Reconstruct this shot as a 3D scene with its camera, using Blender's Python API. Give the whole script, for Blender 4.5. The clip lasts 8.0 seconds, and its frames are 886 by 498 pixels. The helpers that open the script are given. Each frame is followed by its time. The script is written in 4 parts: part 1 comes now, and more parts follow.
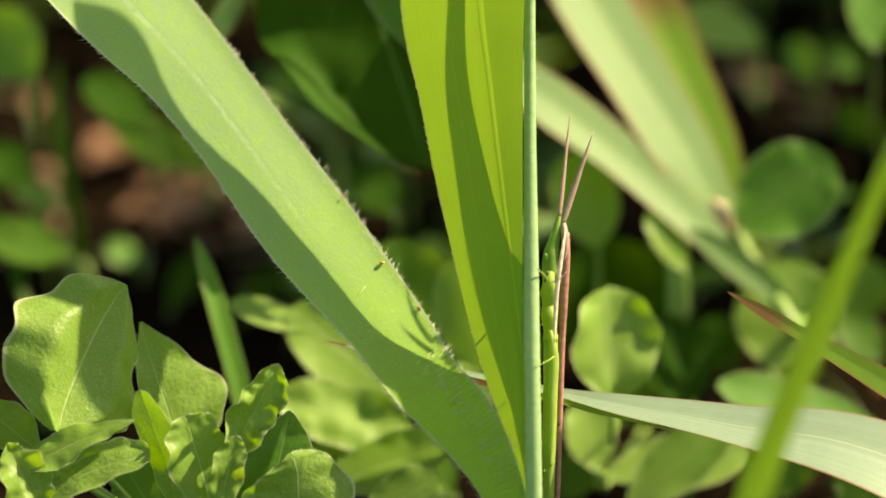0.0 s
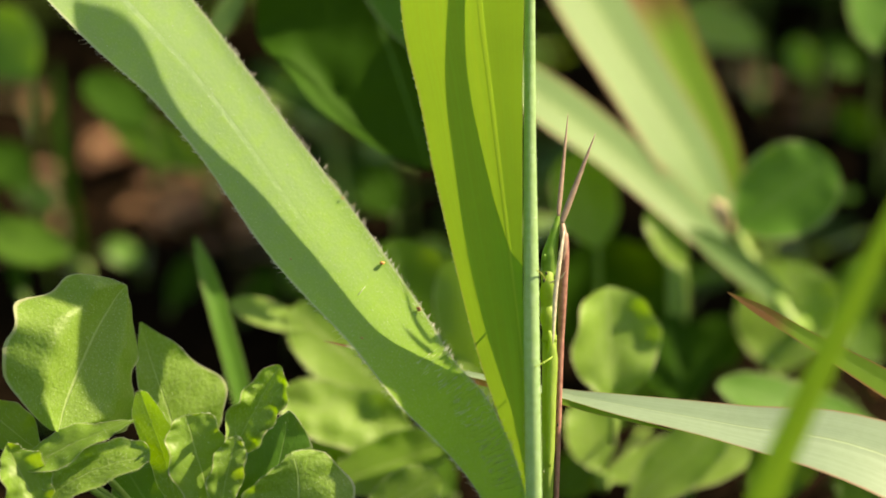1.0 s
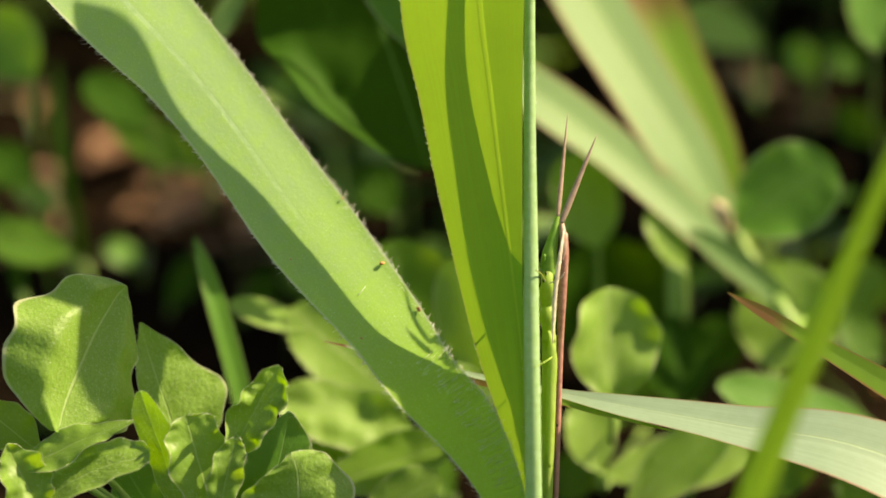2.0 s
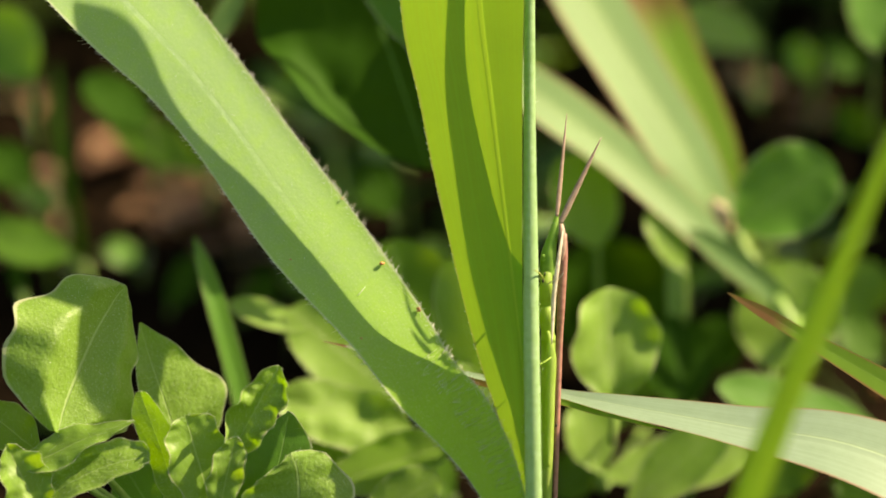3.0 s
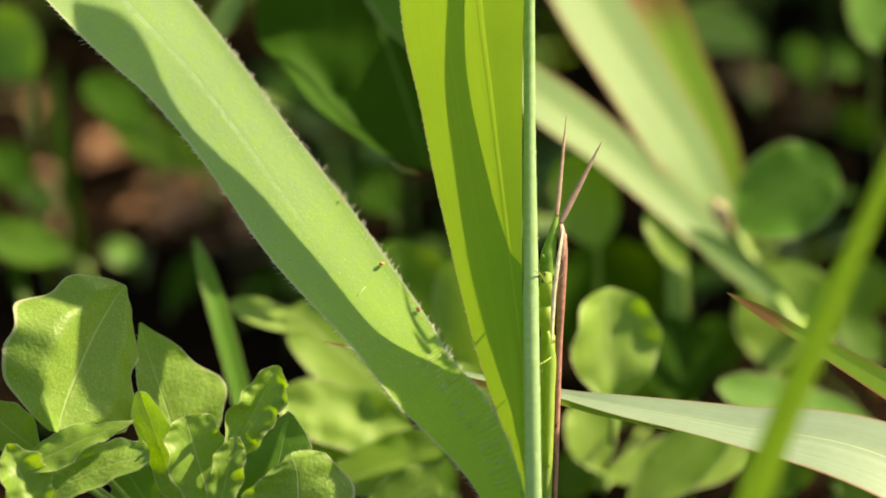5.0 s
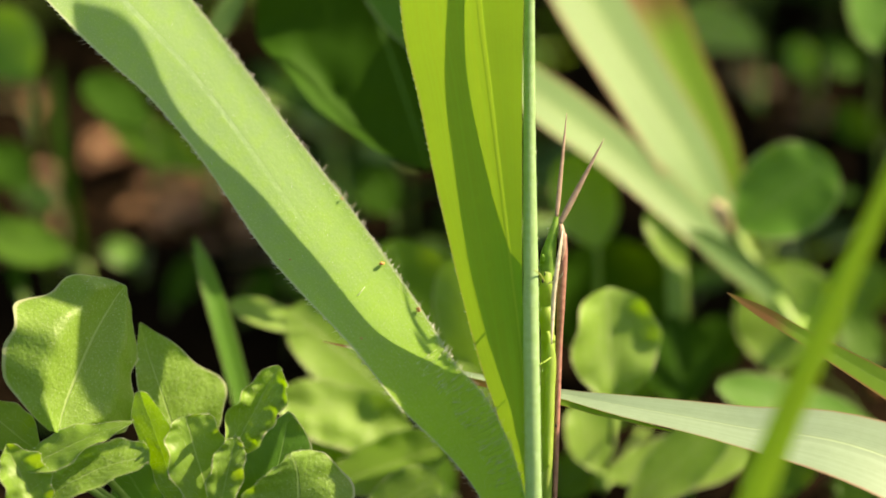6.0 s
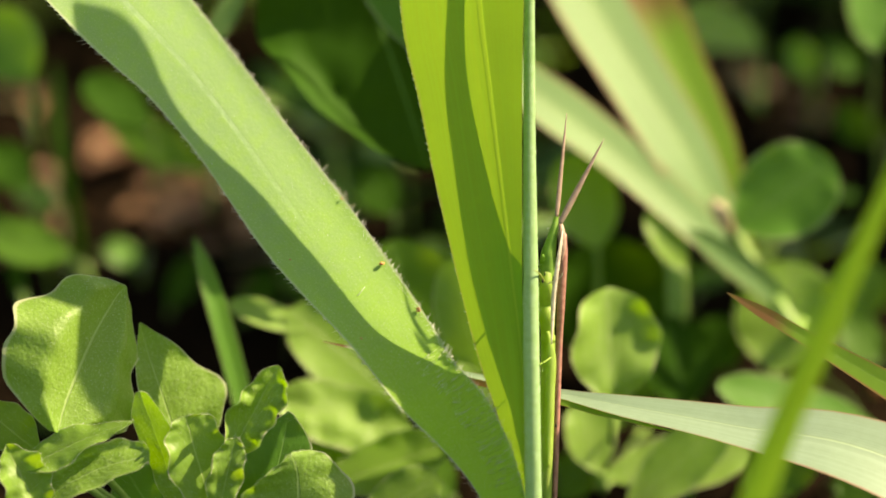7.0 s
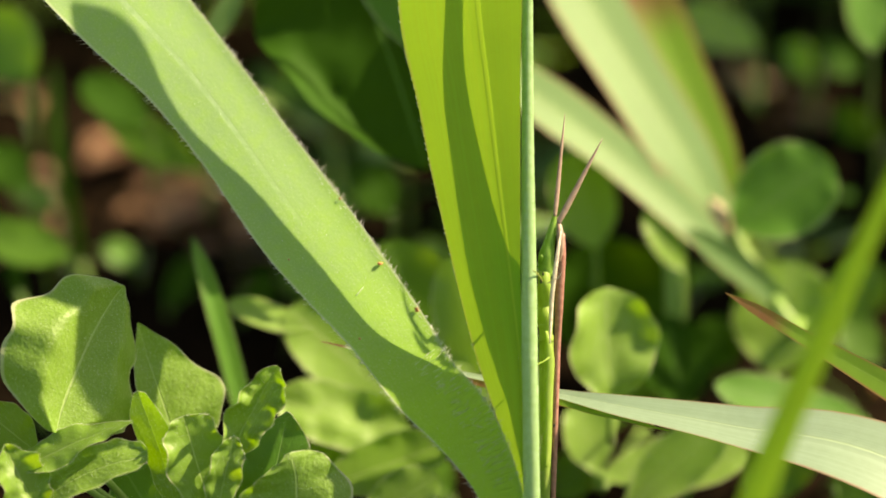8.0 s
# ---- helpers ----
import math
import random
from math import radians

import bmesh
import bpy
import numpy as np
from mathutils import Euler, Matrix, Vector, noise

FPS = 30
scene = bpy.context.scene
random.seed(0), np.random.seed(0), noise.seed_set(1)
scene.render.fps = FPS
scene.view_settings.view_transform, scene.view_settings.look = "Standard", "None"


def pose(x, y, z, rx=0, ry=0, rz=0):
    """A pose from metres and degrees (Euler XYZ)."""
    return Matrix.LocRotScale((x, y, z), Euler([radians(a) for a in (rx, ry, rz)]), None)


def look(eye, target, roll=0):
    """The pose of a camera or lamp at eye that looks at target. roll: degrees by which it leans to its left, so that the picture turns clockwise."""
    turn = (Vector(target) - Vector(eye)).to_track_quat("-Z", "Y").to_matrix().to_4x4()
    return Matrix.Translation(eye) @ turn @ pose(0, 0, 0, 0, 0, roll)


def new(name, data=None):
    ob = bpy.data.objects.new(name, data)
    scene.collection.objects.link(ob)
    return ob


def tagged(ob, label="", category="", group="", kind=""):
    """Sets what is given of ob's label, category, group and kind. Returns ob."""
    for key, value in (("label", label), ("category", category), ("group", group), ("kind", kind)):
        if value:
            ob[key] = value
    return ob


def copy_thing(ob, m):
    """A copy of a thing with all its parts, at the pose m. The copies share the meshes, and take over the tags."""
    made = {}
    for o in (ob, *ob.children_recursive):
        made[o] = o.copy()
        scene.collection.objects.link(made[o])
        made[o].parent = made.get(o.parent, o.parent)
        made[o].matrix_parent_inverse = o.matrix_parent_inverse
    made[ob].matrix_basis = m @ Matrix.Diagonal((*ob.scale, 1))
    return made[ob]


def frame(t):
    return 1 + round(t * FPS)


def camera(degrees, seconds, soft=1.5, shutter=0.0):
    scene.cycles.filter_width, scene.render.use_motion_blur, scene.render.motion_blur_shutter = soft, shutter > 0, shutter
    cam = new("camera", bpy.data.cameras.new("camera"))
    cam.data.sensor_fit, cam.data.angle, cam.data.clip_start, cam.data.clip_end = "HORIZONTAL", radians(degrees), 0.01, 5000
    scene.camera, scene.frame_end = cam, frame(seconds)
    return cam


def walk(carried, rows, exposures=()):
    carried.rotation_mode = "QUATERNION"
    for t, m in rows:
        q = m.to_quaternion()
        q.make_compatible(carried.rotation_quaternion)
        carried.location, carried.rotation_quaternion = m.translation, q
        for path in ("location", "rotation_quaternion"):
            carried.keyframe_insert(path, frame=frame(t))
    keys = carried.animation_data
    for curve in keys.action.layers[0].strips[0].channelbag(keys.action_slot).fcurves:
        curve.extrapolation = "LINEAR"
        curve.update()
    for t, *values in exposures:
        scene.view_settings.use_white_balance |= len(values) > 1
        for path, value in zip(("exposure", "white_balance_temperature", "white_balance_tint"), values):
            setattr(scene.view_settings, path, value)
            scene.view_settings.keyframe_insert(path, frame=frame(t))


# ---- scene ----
# A macro view: blades of hairy grass with a slant-faced grasshopper, weeds and litter behind.
FORE = Vector((0, 0.93969, -0.34202))      # the way the camera looks
UP = Vector((0, 0.34202, 0.93969))
SIDE = Vector((1, 0, 0))
EYE = Vector((0, -0.41816, 0.2322))

cam = camera(20, 8.0, soft=1.7)
cam.data.dof.use_dof = True
cam.data.dof.focus_distance = 0.4495
cam.data.dof.aperture_fstop = 6.0
AIM = EYE + FORE * 0.445
walk(cam, [
    (0.0, look(EYE, AIM)),
    (3.0, look(EYE, AIM + SIDE * 0.00006 + UP * 0.00013)),
    (7.7, look(EYE, AIM + SIDE * 0.0001 + UP * 0.00016)),
    (7.9, look(EYE, AIM + SIDE * 0.0001 + UP * 0.00016)),
    (8.0, look(EYE, AIM + SIDE * 0.0004 + UP * 0.00016)),
], exposures=[(0.0, 1.38, 10100, 9.1), (1.0, 1.29, 10100, 9.1), (3.0, 1.34, 10100, 9.1), (4.5, 1.38, 10100, 9.1), (6.5, 1.42, 10100, 9.1), (8.0, 1.44, 10100, 9.1)])

# ---- light: a high sun from the side, clear sky ----
SUN_TRAVEL = (-SIDE - UP + FORE * 0.07).normalized()
sun = new("sun", bpy.data.lights.new("sun", "SUN"))
sun.data.energy, sun.data.angle, sun.data.color = 5.0, radians(0.55), (1.0, 0.95, 0.86)
sun.matrix_world = look((0.6, 0.2, 0.6), Vector((0.6, 0.2, 0.6)) + SUN_TRAVEL)
world = bpy.data.worlds.new("world")
scene.world = world
world.use_nodes = True
sky = world.node_tree.nodes.new("ShaderNodeTexSky")
sky.sky_type, sky.sun_disc = "NISHITA", False
sky.sun_elevation, sky.sun_rotation = math.asin(-SUN_TRAVEL.z), math.atan2(-SUN_TRAVEL.x, -SUN_TRAVEL.y)
world.node_tree.links.new(sky.outputs[0], world.node_tree.nodes["Background"].inputs[0])
world.node_tree.nodes["Background"].inputs[1].default_value = 0.09


# ---- materials ----
def nodes_of(name):
    mat = bpy.data.materials.new(name)
    mat.use_nodes = True
    nt = mat.node_tree
    return mat, nt, nt.nodes["Principled BSDF"], nt.nodes["Material Output"]


def math_node(nt, op, a, b=None, c=None):
    n = nt.nodes.new("ShaderNodeMath")
    n.operation = op
    for i, v in enumerate((a, b, c)):
        if v is None:
            continue
        if isinstance(v, (int, float)):
            n.inputs[i].default_value = v
        else:
            nt.links.new(v, n.inputs[i])
    return n.outputs[0]


def blend(nt, fac, a, b, mode="MIX"):
    n = nt.nodes.new("ShaderNodeMix")
    n.data_type, n.blend_type = "RGBA", mode
    for i, v in ((0, fac), (6, a), (7, b)):
        if isinstance(v, (int, float)):
            n.inputs[i].default_value = v
        elif isinstance(v, tuple):
            n.inputs[i].default_value = (*v, 1)
        else:
            nt.links.new(v, n.inputs[i])
    return n.outputs[2]


def noise_tex(nt, vec, scale, detail=3, stretch=None):
    if stretch:
        mp = nt.nodes.new("ShaderNodeMapping")
        mp.inputs["Scale"].default_value = stretch
        nt.links.new(vec, mp.inputs[0])
        vec = mp.outputs[0]
    n = nt.nodes.new("ShaderNodeTexNoise")
    n.inputs["Scale"].default_value, n.inputs["Detail"].default_value = scale, detail
    nt.links.new(vec, n.inputs[0])
    return n.outputs[0]


def ramp(nt, v, lo, hi):
    n = nt.nodes.new("ShaderNodeMapRange")
    n.interpolation_type = "SMOOTHSTEP"
    n.inputs[1].default_value, n.inputs[2].default_value = lo, hi
    nt.links.new(v, n.inputs[0])
    return n.outputs[0]


def leaf_material(name, colour, through_colour, trans=0.4, rough=0.42, veins="grass", rib=(0.45, 0.6, 0.3),
                  rim=None, mottle=0.35, rib_width=0.02, spec=0.25, rib_strength=0.7,
                  tip=None, speckle=0.0, rim_width=0.008, streaks=0.12, sheen=0.0, tip_sheen=None, tip_from=0.9, rib_from=None, grain=None, wrinkle=0.0):
    """Leaf tissue: reflecting skin plus light let through, with veins along or across it."""
    mat, nt, bsdf, out = nodes_of(name)
    uv = nt.nodes.new("ShaderNodeTexCoord")
    sep = nt.nodes.new("ShaderNodeSeparateXYZ")
    nt.links.new(uv.outputs["UV"], sep.inputs[0])
    obj = uv.outputs["Object"]
    across = math_node(nt, "ABSOLUTE", math_node(nt, "SUBTRACT", sep.outputs[0], 0.5))
    big = noise_tex(nt, obj, 90, 3)
    fine = noise_tex(nt, obj, 1400, 2)
    if veins == "grass":
        lines = noise_tex(nt, uv.outputs["UV"], 1.0, 2, (46, 1.6, 1))
    else:
        ph = math_node(nt, "SUBTRACT", math_node(nt, "MULTIPLY", sep.outputs[1], 7.0), math_node(nt, "MULTIPLY", across, 6.0))
        ph = math_node(nt, "ADD", ph, math_node(nt, "MULTIPLY", noise_tex(nt, obj, 160, 2), 1.3))
        fr = math_node(nt, "ABSOLUTE", math_node(nt, "SUBTRACT", math_node(nt, "FRACT", ph), 0.5))
        lines = math_node(nt, "SUBTRACT", 1.0, ramp(nt, fr, 0.0, 0.24))
    midrib = math_node(nt, "SUBTRACT", 1.0, ramp(nt, across, rib_width * 0.4, rib_width))
    if rib_from is not None:   # the rib shows towards the tip alone, broken here and there
        midrib = math_node(nt, "MULTIPLY", midrib, ramp(nt, sep.outputs[1], rib_from, rib_from + 0.12))
        midrib = math_node(nt, "MULTIPLY", midrib, math_node(nt, "ADD", 0.35, ramp(nt, noise_tex(nt, obj, 420, 2), 0.35, 0.6)))
    grain = grain if grain is not None else (0.10 if veins == "grass" else 0.32)
    dark = tuple(c * 0.62 for c in colour)
    col = blend(nt, math_node(nt, "MULTIPLY", big, mottle * 1.6), colour, dark)
    col = blend(nt, math_node(nt, "MULTIPLY", ramp(nt, noise_tex(nt, obj, 650, 4), 0.35, 0.68), 0.22), col, dark)
    if tip_sheen:   # pale sky sheen painted into the colour, stronger towards the tip
        tip_mix = math_node(nt, "ADD", sep.outputs[1], math_node(nt, "MULTIPLY", big, 0.15))
        col = blend(nt, ramp(nt, tip_mix, 0.28, 0.66), col, tip_sheen)
        col = blend(nt, math_node(nt, "MULTIPLY", ramp(nt, noise_tex(nt, obj, 420, 5), 0.38, 0.7), 0.30), col, colour)
    line_amount = math_node(nt, "MULTIPLY", ramp(nt, lines, 0.42, 0.62) if veins == "grass" else lines, streaks if veins == "grass" else 0.05)
    col = blend(nt, line_amount, col, tuple(min(1, c * 1.5 + 0.02) for c in colour))
    col = blend(nt, math_node(nt, "MULTIPLY", midrib, rib_strength), col, rib)
    if rim:
        edge = ramp(nt, math_node(nt, "ADD", across, math_node(nt, "MULTIPLY", big, 0.03)), 0.5 - rim_width, 0.5 - rim_width + 0.016)
        col = blend(nt, math_node(nt, "MULTIPLY", edge, 0.8), col, rim)
    if speckle:
        dots = ramp(nt, noise_tex(nt, obj, 4200, 2), 0.54, 0.68)
        col = blend(nt, math_node(nt, "MULTIPLY", dots, speckle), col, (0.62, 0.70, 0.45))
    if tip:
        col = blend(nt, ramp(nt, math_node(nt, "ADD", sep.outputs[1], math_node(nt, "MULTIPLY", big, 0.06)), tip_from, tip_from * 0.6 + 0.4), col, tip)
    nt.links.new(col, bsdf.inputs["Base Color"])
    bsdf.inputs["Roughness"].default_value = rough
    bsdf.inputs["Specular IOR Level"].default_value = spec
    bsdf.inputs["Sheen Weight"].default_value, bsdf.inputs["Sheen Roughness"].default_value = sheen, 0.45
    nt.links.new(math_node(nt, "ADD", rough - 0.1, math_node(nt, "MULTIPLY", fine, 0.2)), bsdf.inputs["Roughness"])
    tr = nt.nodes.new("ShaderNodeBsdfTranslucent")
    tcol = blend(nt, math_node(nt, "MULTIPLY", big, 0.5), through_colour, tuple(c * 0.7 for c in through_colour))
    tcol = blend(nt, line_amount, tcol, tuple(c * 0.6 for c in through_colour))
    tcol = blend(nt, math_node(nt, "MULTIPLY", midrib, rib_strength * 0.4), tcol, tuple(min(1, c * 1.5) for c in through_colour))
    nt.links.new(tcol, tr.inputs[0])
    bump = nt.nodes.new("ShaderNodeBump")
    bump.inputs["Strength"].default_value, bump.inputs["Distance"].default_value = 0.5, 0.00025 if veins == "grass" else 0.00045
    h = math_node(nt, "ADD", math_node(nt, "MULTIPLY", lines, 0.10 if veins == "grass" else -0.07), math_node(nt, "MULTIPLY", fine, grain))
    if wrinkle:   # fine cross wrinkles on one side near the base
        ph = math_node(nt, "ADD", math_node(nt, "MULTIPLY", sep.outputs[1], 900.0), math_node(nt, "MULTIPLY", noise_tex(nt, obj, 300, 3), 9.0))
        fold_line = math_node(nt, "MULTIPLY", ramp(nt, math_node(nt, "SINE", ph), 0.2, 1.0), math_node(nt, "MULTIPLY", ramp(nt, sep.outputs[0], 0.48, 0.6), math_node(nt, "SUBTRACT", 1.0, ramp(nt, sep.outputs[1], 0.24, 0.34))))
        fold_line = math_node(nt, "MULTIPLY", fold_line, ramp(nt, noise_tex(nt, obj, 500, 2), 0.35, 0.6))
        h = math_node(nt, "ADD", h, math_node(nt, "MULTIPLY", fold_line, wrinkle))
    h = math_node(nt, "SUBTRACT", h, math_node(nt, "MULTIPLY", midrib, 0.9 * rib_strength))
    nt.links.new(h, bump.inputs["Height"])
    nt.links.new(bump.outputs[0], bsdf.inputs["Normal"])
    nt.links.new(bump.outputs[0], tr.inputs["Normal"])
    mix = nt.nodes.new("ShaderNodeMixShader")
    mix.inputs[0].default_value = trans
    nt.links.new(bsdf.outputs[0], mix.inputs[1])
    nt.links.new(tr.outputs[0], mix.inputs[2])
    nt.links.new(mix.outputs[0], out.inputs[0])
    return mat


def plain_material(name, a, b, scale=300, rough=0.5, bump_mm=0.1, spec=0.4, trans=0.0, through_colour=(0.3, 0.4, 0.05), vary=0.0):
    """Two-tone tissue or soil with grain at two scales."""
    mat, nt, bsdf, out = nodes_of(name)
    obj = nt.nodes.new("ShaderNodeTexCoord").outputs["Object"]
    big, fine = noise_tex(nt, obj, scale, 4), noise_tex(nt, obj, scale * 7, 3)
    fac = ramp(nt, math_node(nt, "ADD", math_node(nt, "MULTIPLY", big, 0.7), math_node(nt, "MULTIPLY", fine, 0.3)), 0.35, 0.65)
    col = blend(nt, fac, a, b)
    if vary:   # each piece weathered differently
        own = nt.nodes.new("ShaderNodeObjectInfo").outputs["Random"]
        col = blend(nt, math_node(nt, "MULTIPLY", own, vary), col, tuple(c * 0.18 for c in b))
    nt.links.new(col, bsdf.inputs["Base Color"])
    bsdf.inputs["Roughness"].default_value, bsdf.inputs["Specular IOR Level"].default_value = rough, spec
    bump = nt.nodes.new("ShaderNodeBump")
    bump.inputs["Strength"].default_value, bump.inputs["Distance"].default_value = 0.6, bump_mm / 1000
    nt.links.new(math_node(nt, "ADD", big, math_node(nt, "MULTIPLY", fine, 0.5)), bump.inputs["Height"])
    nt.links.new(bump.outputs[0], bsdf.inputs["Normal"])
    if trans:
        tr = nt.nodes.new("ShaderNodeBsdfTranslucent")
        tr.inputs[0].default_value = (*through_colour, 1)
        mix = nt.nodes.new("ShaderNodeMixShader")
        mix.inputs[0].default_value = trans
        nt.links.new(bsdf.outputs[0], mix.inputs[1])
        nt.links.new(tr.outputs[0], mix.inputs[2])
        nt.links.new(mix.outputs[0], out.inputs[0])
    return mat


# Base green raised to lighten the blade's shaded foot; painted sheen above it.
M_GRASS = leaf_material("grass_skin", (0.29, 0.55, 0.045), (0.30, 0.64, 0.03), 0.44, 0.5, rib_strength=0.17, speckle=0.34, spec=0.32, sheen=0.14, rim=(0.46, 0.52, 0.36), rib=(0.58, 0.70, 0.66), rib_width=0.034, rib_from=0.42, rim_width=0.014, streaks=0.07, grain=0.22, wrinkle=0.8, tip_sheen=(0.24, 0.41, 0.175))
M_GRASS_THIN = leaf_material("grass_backlit", (0.17, 0.47, 0.02), (0.33, 0.53, 0.045), 0.54, 0.45, rim=(0.35, 0.28, 0.12), rib=(0.42, 0.56, 0.06), rib_width=0.026, rib_strength=0.5, streaks=0.55)
M_GRASS_PALE = leaf_material("grass_pale", (0.27, 0.39, 0.27), (0.32, 0.50, 0.12), 0.3, 0.42, streaks=0.2, rim=(0.3, 0.14, 0.09), rim_width=0.016, tip=(0.11, 0.022, 0.02), rib_strength=0.25)
M_GRASS_TUFT = leaf_material("grass_tuft", (0.14, 0.265, 0.095), (0.23, 0.41, 0.08), 0.36, 0.55, rib=(0.3, 0.42, 0.14), streaks=0.5, rim=(0.3, 0.14, 0.08), rim_width=0.03)
M_GRASS_RED = leaf_material("grass_red_edge", (0.17, 0.34, 0.04), (0.32, 0.52, 0.03), 0.42, 0.45, rim=(0.36, 0.11, 0.08), tip=(0.20, 0.055, 0.04), tip_from=0.66, rib_strength=0.15, rim_width=0.06, rib_width=0.005)
M_WEED = leaf_material("weed_leaf", (0.19, 0.36, 0.045), (0.27, 0.52, 0.015), 0.32, 0.5, veins="net", rib=(0.36, 0.48, 0.2), rib_width=0.012, rim=(0.46, 0.47, 0.30), speckle=0.34, rim_width=0.010, spec=0.45, sheen=0.05, mottle=0.6, grain=0.6)
M_WEED_YOUNG = leaf_material("weed_leaf_young", (0.18, 0.34, 0.05), (0.33, 0.55, 0.025), 0.42, 0.42, veins="net", rib=(0.45, 0.55, 0.25), rib_width=0.014, rim=(0.48, 0.49, 0.32), speckle=0.2, rim_width=0.010, sheen=0.1)
# Weed leaf darkened far below M_WEED: shade is put into the colour.
M_WEED_SHADED = leaf_material("weed_leaf_shaded", (0.024, 0.075, 0.008), (0.12, 0.26, 0.010), 0.13, 0.6, veins="net", rib=(0.10, 0.22, 0.06), rib_width=0.015, spec=0.03)
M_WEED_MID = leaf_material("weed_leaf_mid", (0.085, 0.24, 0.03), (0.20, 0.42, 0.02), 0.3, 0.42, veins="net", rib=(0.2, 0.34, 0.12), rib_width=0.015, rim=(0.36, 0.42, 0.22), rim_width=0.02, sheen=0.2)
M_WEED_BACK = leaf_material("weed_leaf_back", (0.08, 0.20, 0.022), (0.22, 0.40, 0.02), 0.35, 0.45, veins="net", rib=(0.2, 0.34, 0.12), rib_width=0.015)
M_STEM = plain_material("green_stem", (0.22, 0.36, 0.09), (0.16, 0.29, 0.06), 500, 0.45)
# Copy of M_STEM with shade put into the colour, for stems farther back.
M_STEM_SHADED = plain_material("shaded_stem", (0.06, 0.12, 0.02), (0.04, 0.09, 0.015), 500, 0.5)
M_CULM = plain_material("blue_green_culm", (0.33, 0.51, 0.27), (0.25, 0.42, 0.18), 900, 0.55, 0.12, spec=0.2, trans=0.3, through_colour=(0.40, 0.62, 0.26))
M_HAIR = plain_material("hair", (0.82, 0.84, 0.78), (0.66, 0.68, 0.60), 900, 0.35, 0.0, trans=0.65, through_colour=(0.9, 0.92, 0.84))
# Far darker than real earth: the shade of the gaps is in this colour.
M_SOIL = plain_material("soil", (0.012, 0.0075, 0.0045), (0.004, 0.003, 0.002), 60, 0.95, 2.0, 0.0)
M_LITTER = plain_material("dry_leaf", (0.50, 0.28, 0.16), (0.20, 0.10, 0.055), 160, 0.7, 0.4, 0.25, trans=0.15, through_colour=(0.4, 0.2, 0.08), vary=0.75)
M_NODE = plain_material("pinkish_node", (0.52, 0.42, 0.26), (0.55, 0.34, 0.22), 300, 0.6, 0.2)
M_STRAW = plain_material("straw", (0.42, 0.34, 0.2), (0.3, 0.22, 0.12), 200, 0.6, 0.2)
M_CHIP = plain_material("orange_fleck", (0.6, 0.25, 0.08), (0.45, 0.2, 0.08), 900, 0.6)
M_HOP_GREEN = plain_material("hopper_green", (0.36, 0.50, 0.13), (0.27, 0.42, 0.08), 600, 0.45, 0.06, spec=0.25, trans=0.42, through_colour=(0.42, 0.62, 0.10))
M_HOP_DARK = plain_material("hopper_leaf_green", (0.25, 0.44, 0.09), (0.14, 0.30, 0.05), 900, 0.5, 0.15, trans=0.35, through_colour=(0.35, 0.6, 0.06))
M_HOP_LEG = plain_material("hopper_leg", (0.42, 0.46, 0.14), (0.32, 0.34, 0.10), 900, 0.45, 0.06, trans=0.3)
M_HOP_CREAM = plain_material("hopper_cream", (0.66, 0.60, 0.46), (0.45, 0.38, 0.30), 900, 0.45, 0.05)
M_HOP_BROWN = plain_material("hopper_brown", (0.38, 0.19, 0.15), (0.26, 0.11, 0.09), 900, 0.45, 0.1)
M_HOP_ANT = plain_material("antenna_brown", (0.34, 0.24, 0.19), (0.25, 0.16, 0.12), 700, 0.5, 0.05)
M_HOP_DOT = plain_material("hopper_black", (0.02, 0.02, 0.02), (0.01, 0.01, 0.01), 900, 0.3)


# ---- builders ----
def part(name, bm, material, parent=None, label="", smooth=True):
    me = bpy.data.meshes.new(name)
    if smooth:
        for f in bm.faces:
            f.smooth = True
    bm.to_mesh(me)
    bm.free()
    me.materials.append(material)
    ob = new(name, me)
    if parent is not None:
        ob.parent = parent
        ob.matrix_parent_inverse = Matrix.Translation(parent.location).inverted()
    if label:
        tagged(ob, label)
    return ob


def thing(name, at, label, category, group="", kind=""):
    ob = new(name)
    ob.location = at
    ob.empty_display_size = 0.005
    return tagged(ob, label, category, group, kind)


def catmull(pts, t):
    """A smooth curve through rows of numbers, t from 0 to 1."""
    n = len(pts) - 1
    i = min(int(t * n), n - 1)
    f = t * n - i
    p1, p2 = np.array(pts[i]), np.array(pts[i + 1])
    p0 = np.array(pts[i - 1]) if i > 0 else 2 * p1 - p2
    p3 = np.array(pts[i + 2]) if i + 2 <= n else 2 * p2 - p1
    return 0.5 * (2 * p1 + (p2 - p0) * f + (2 * p0 - 5 * p1 + 4 * p2 - p3) * f * f + (3 * p1 - p0 - 3 * p2 + p3) * f ** 3)


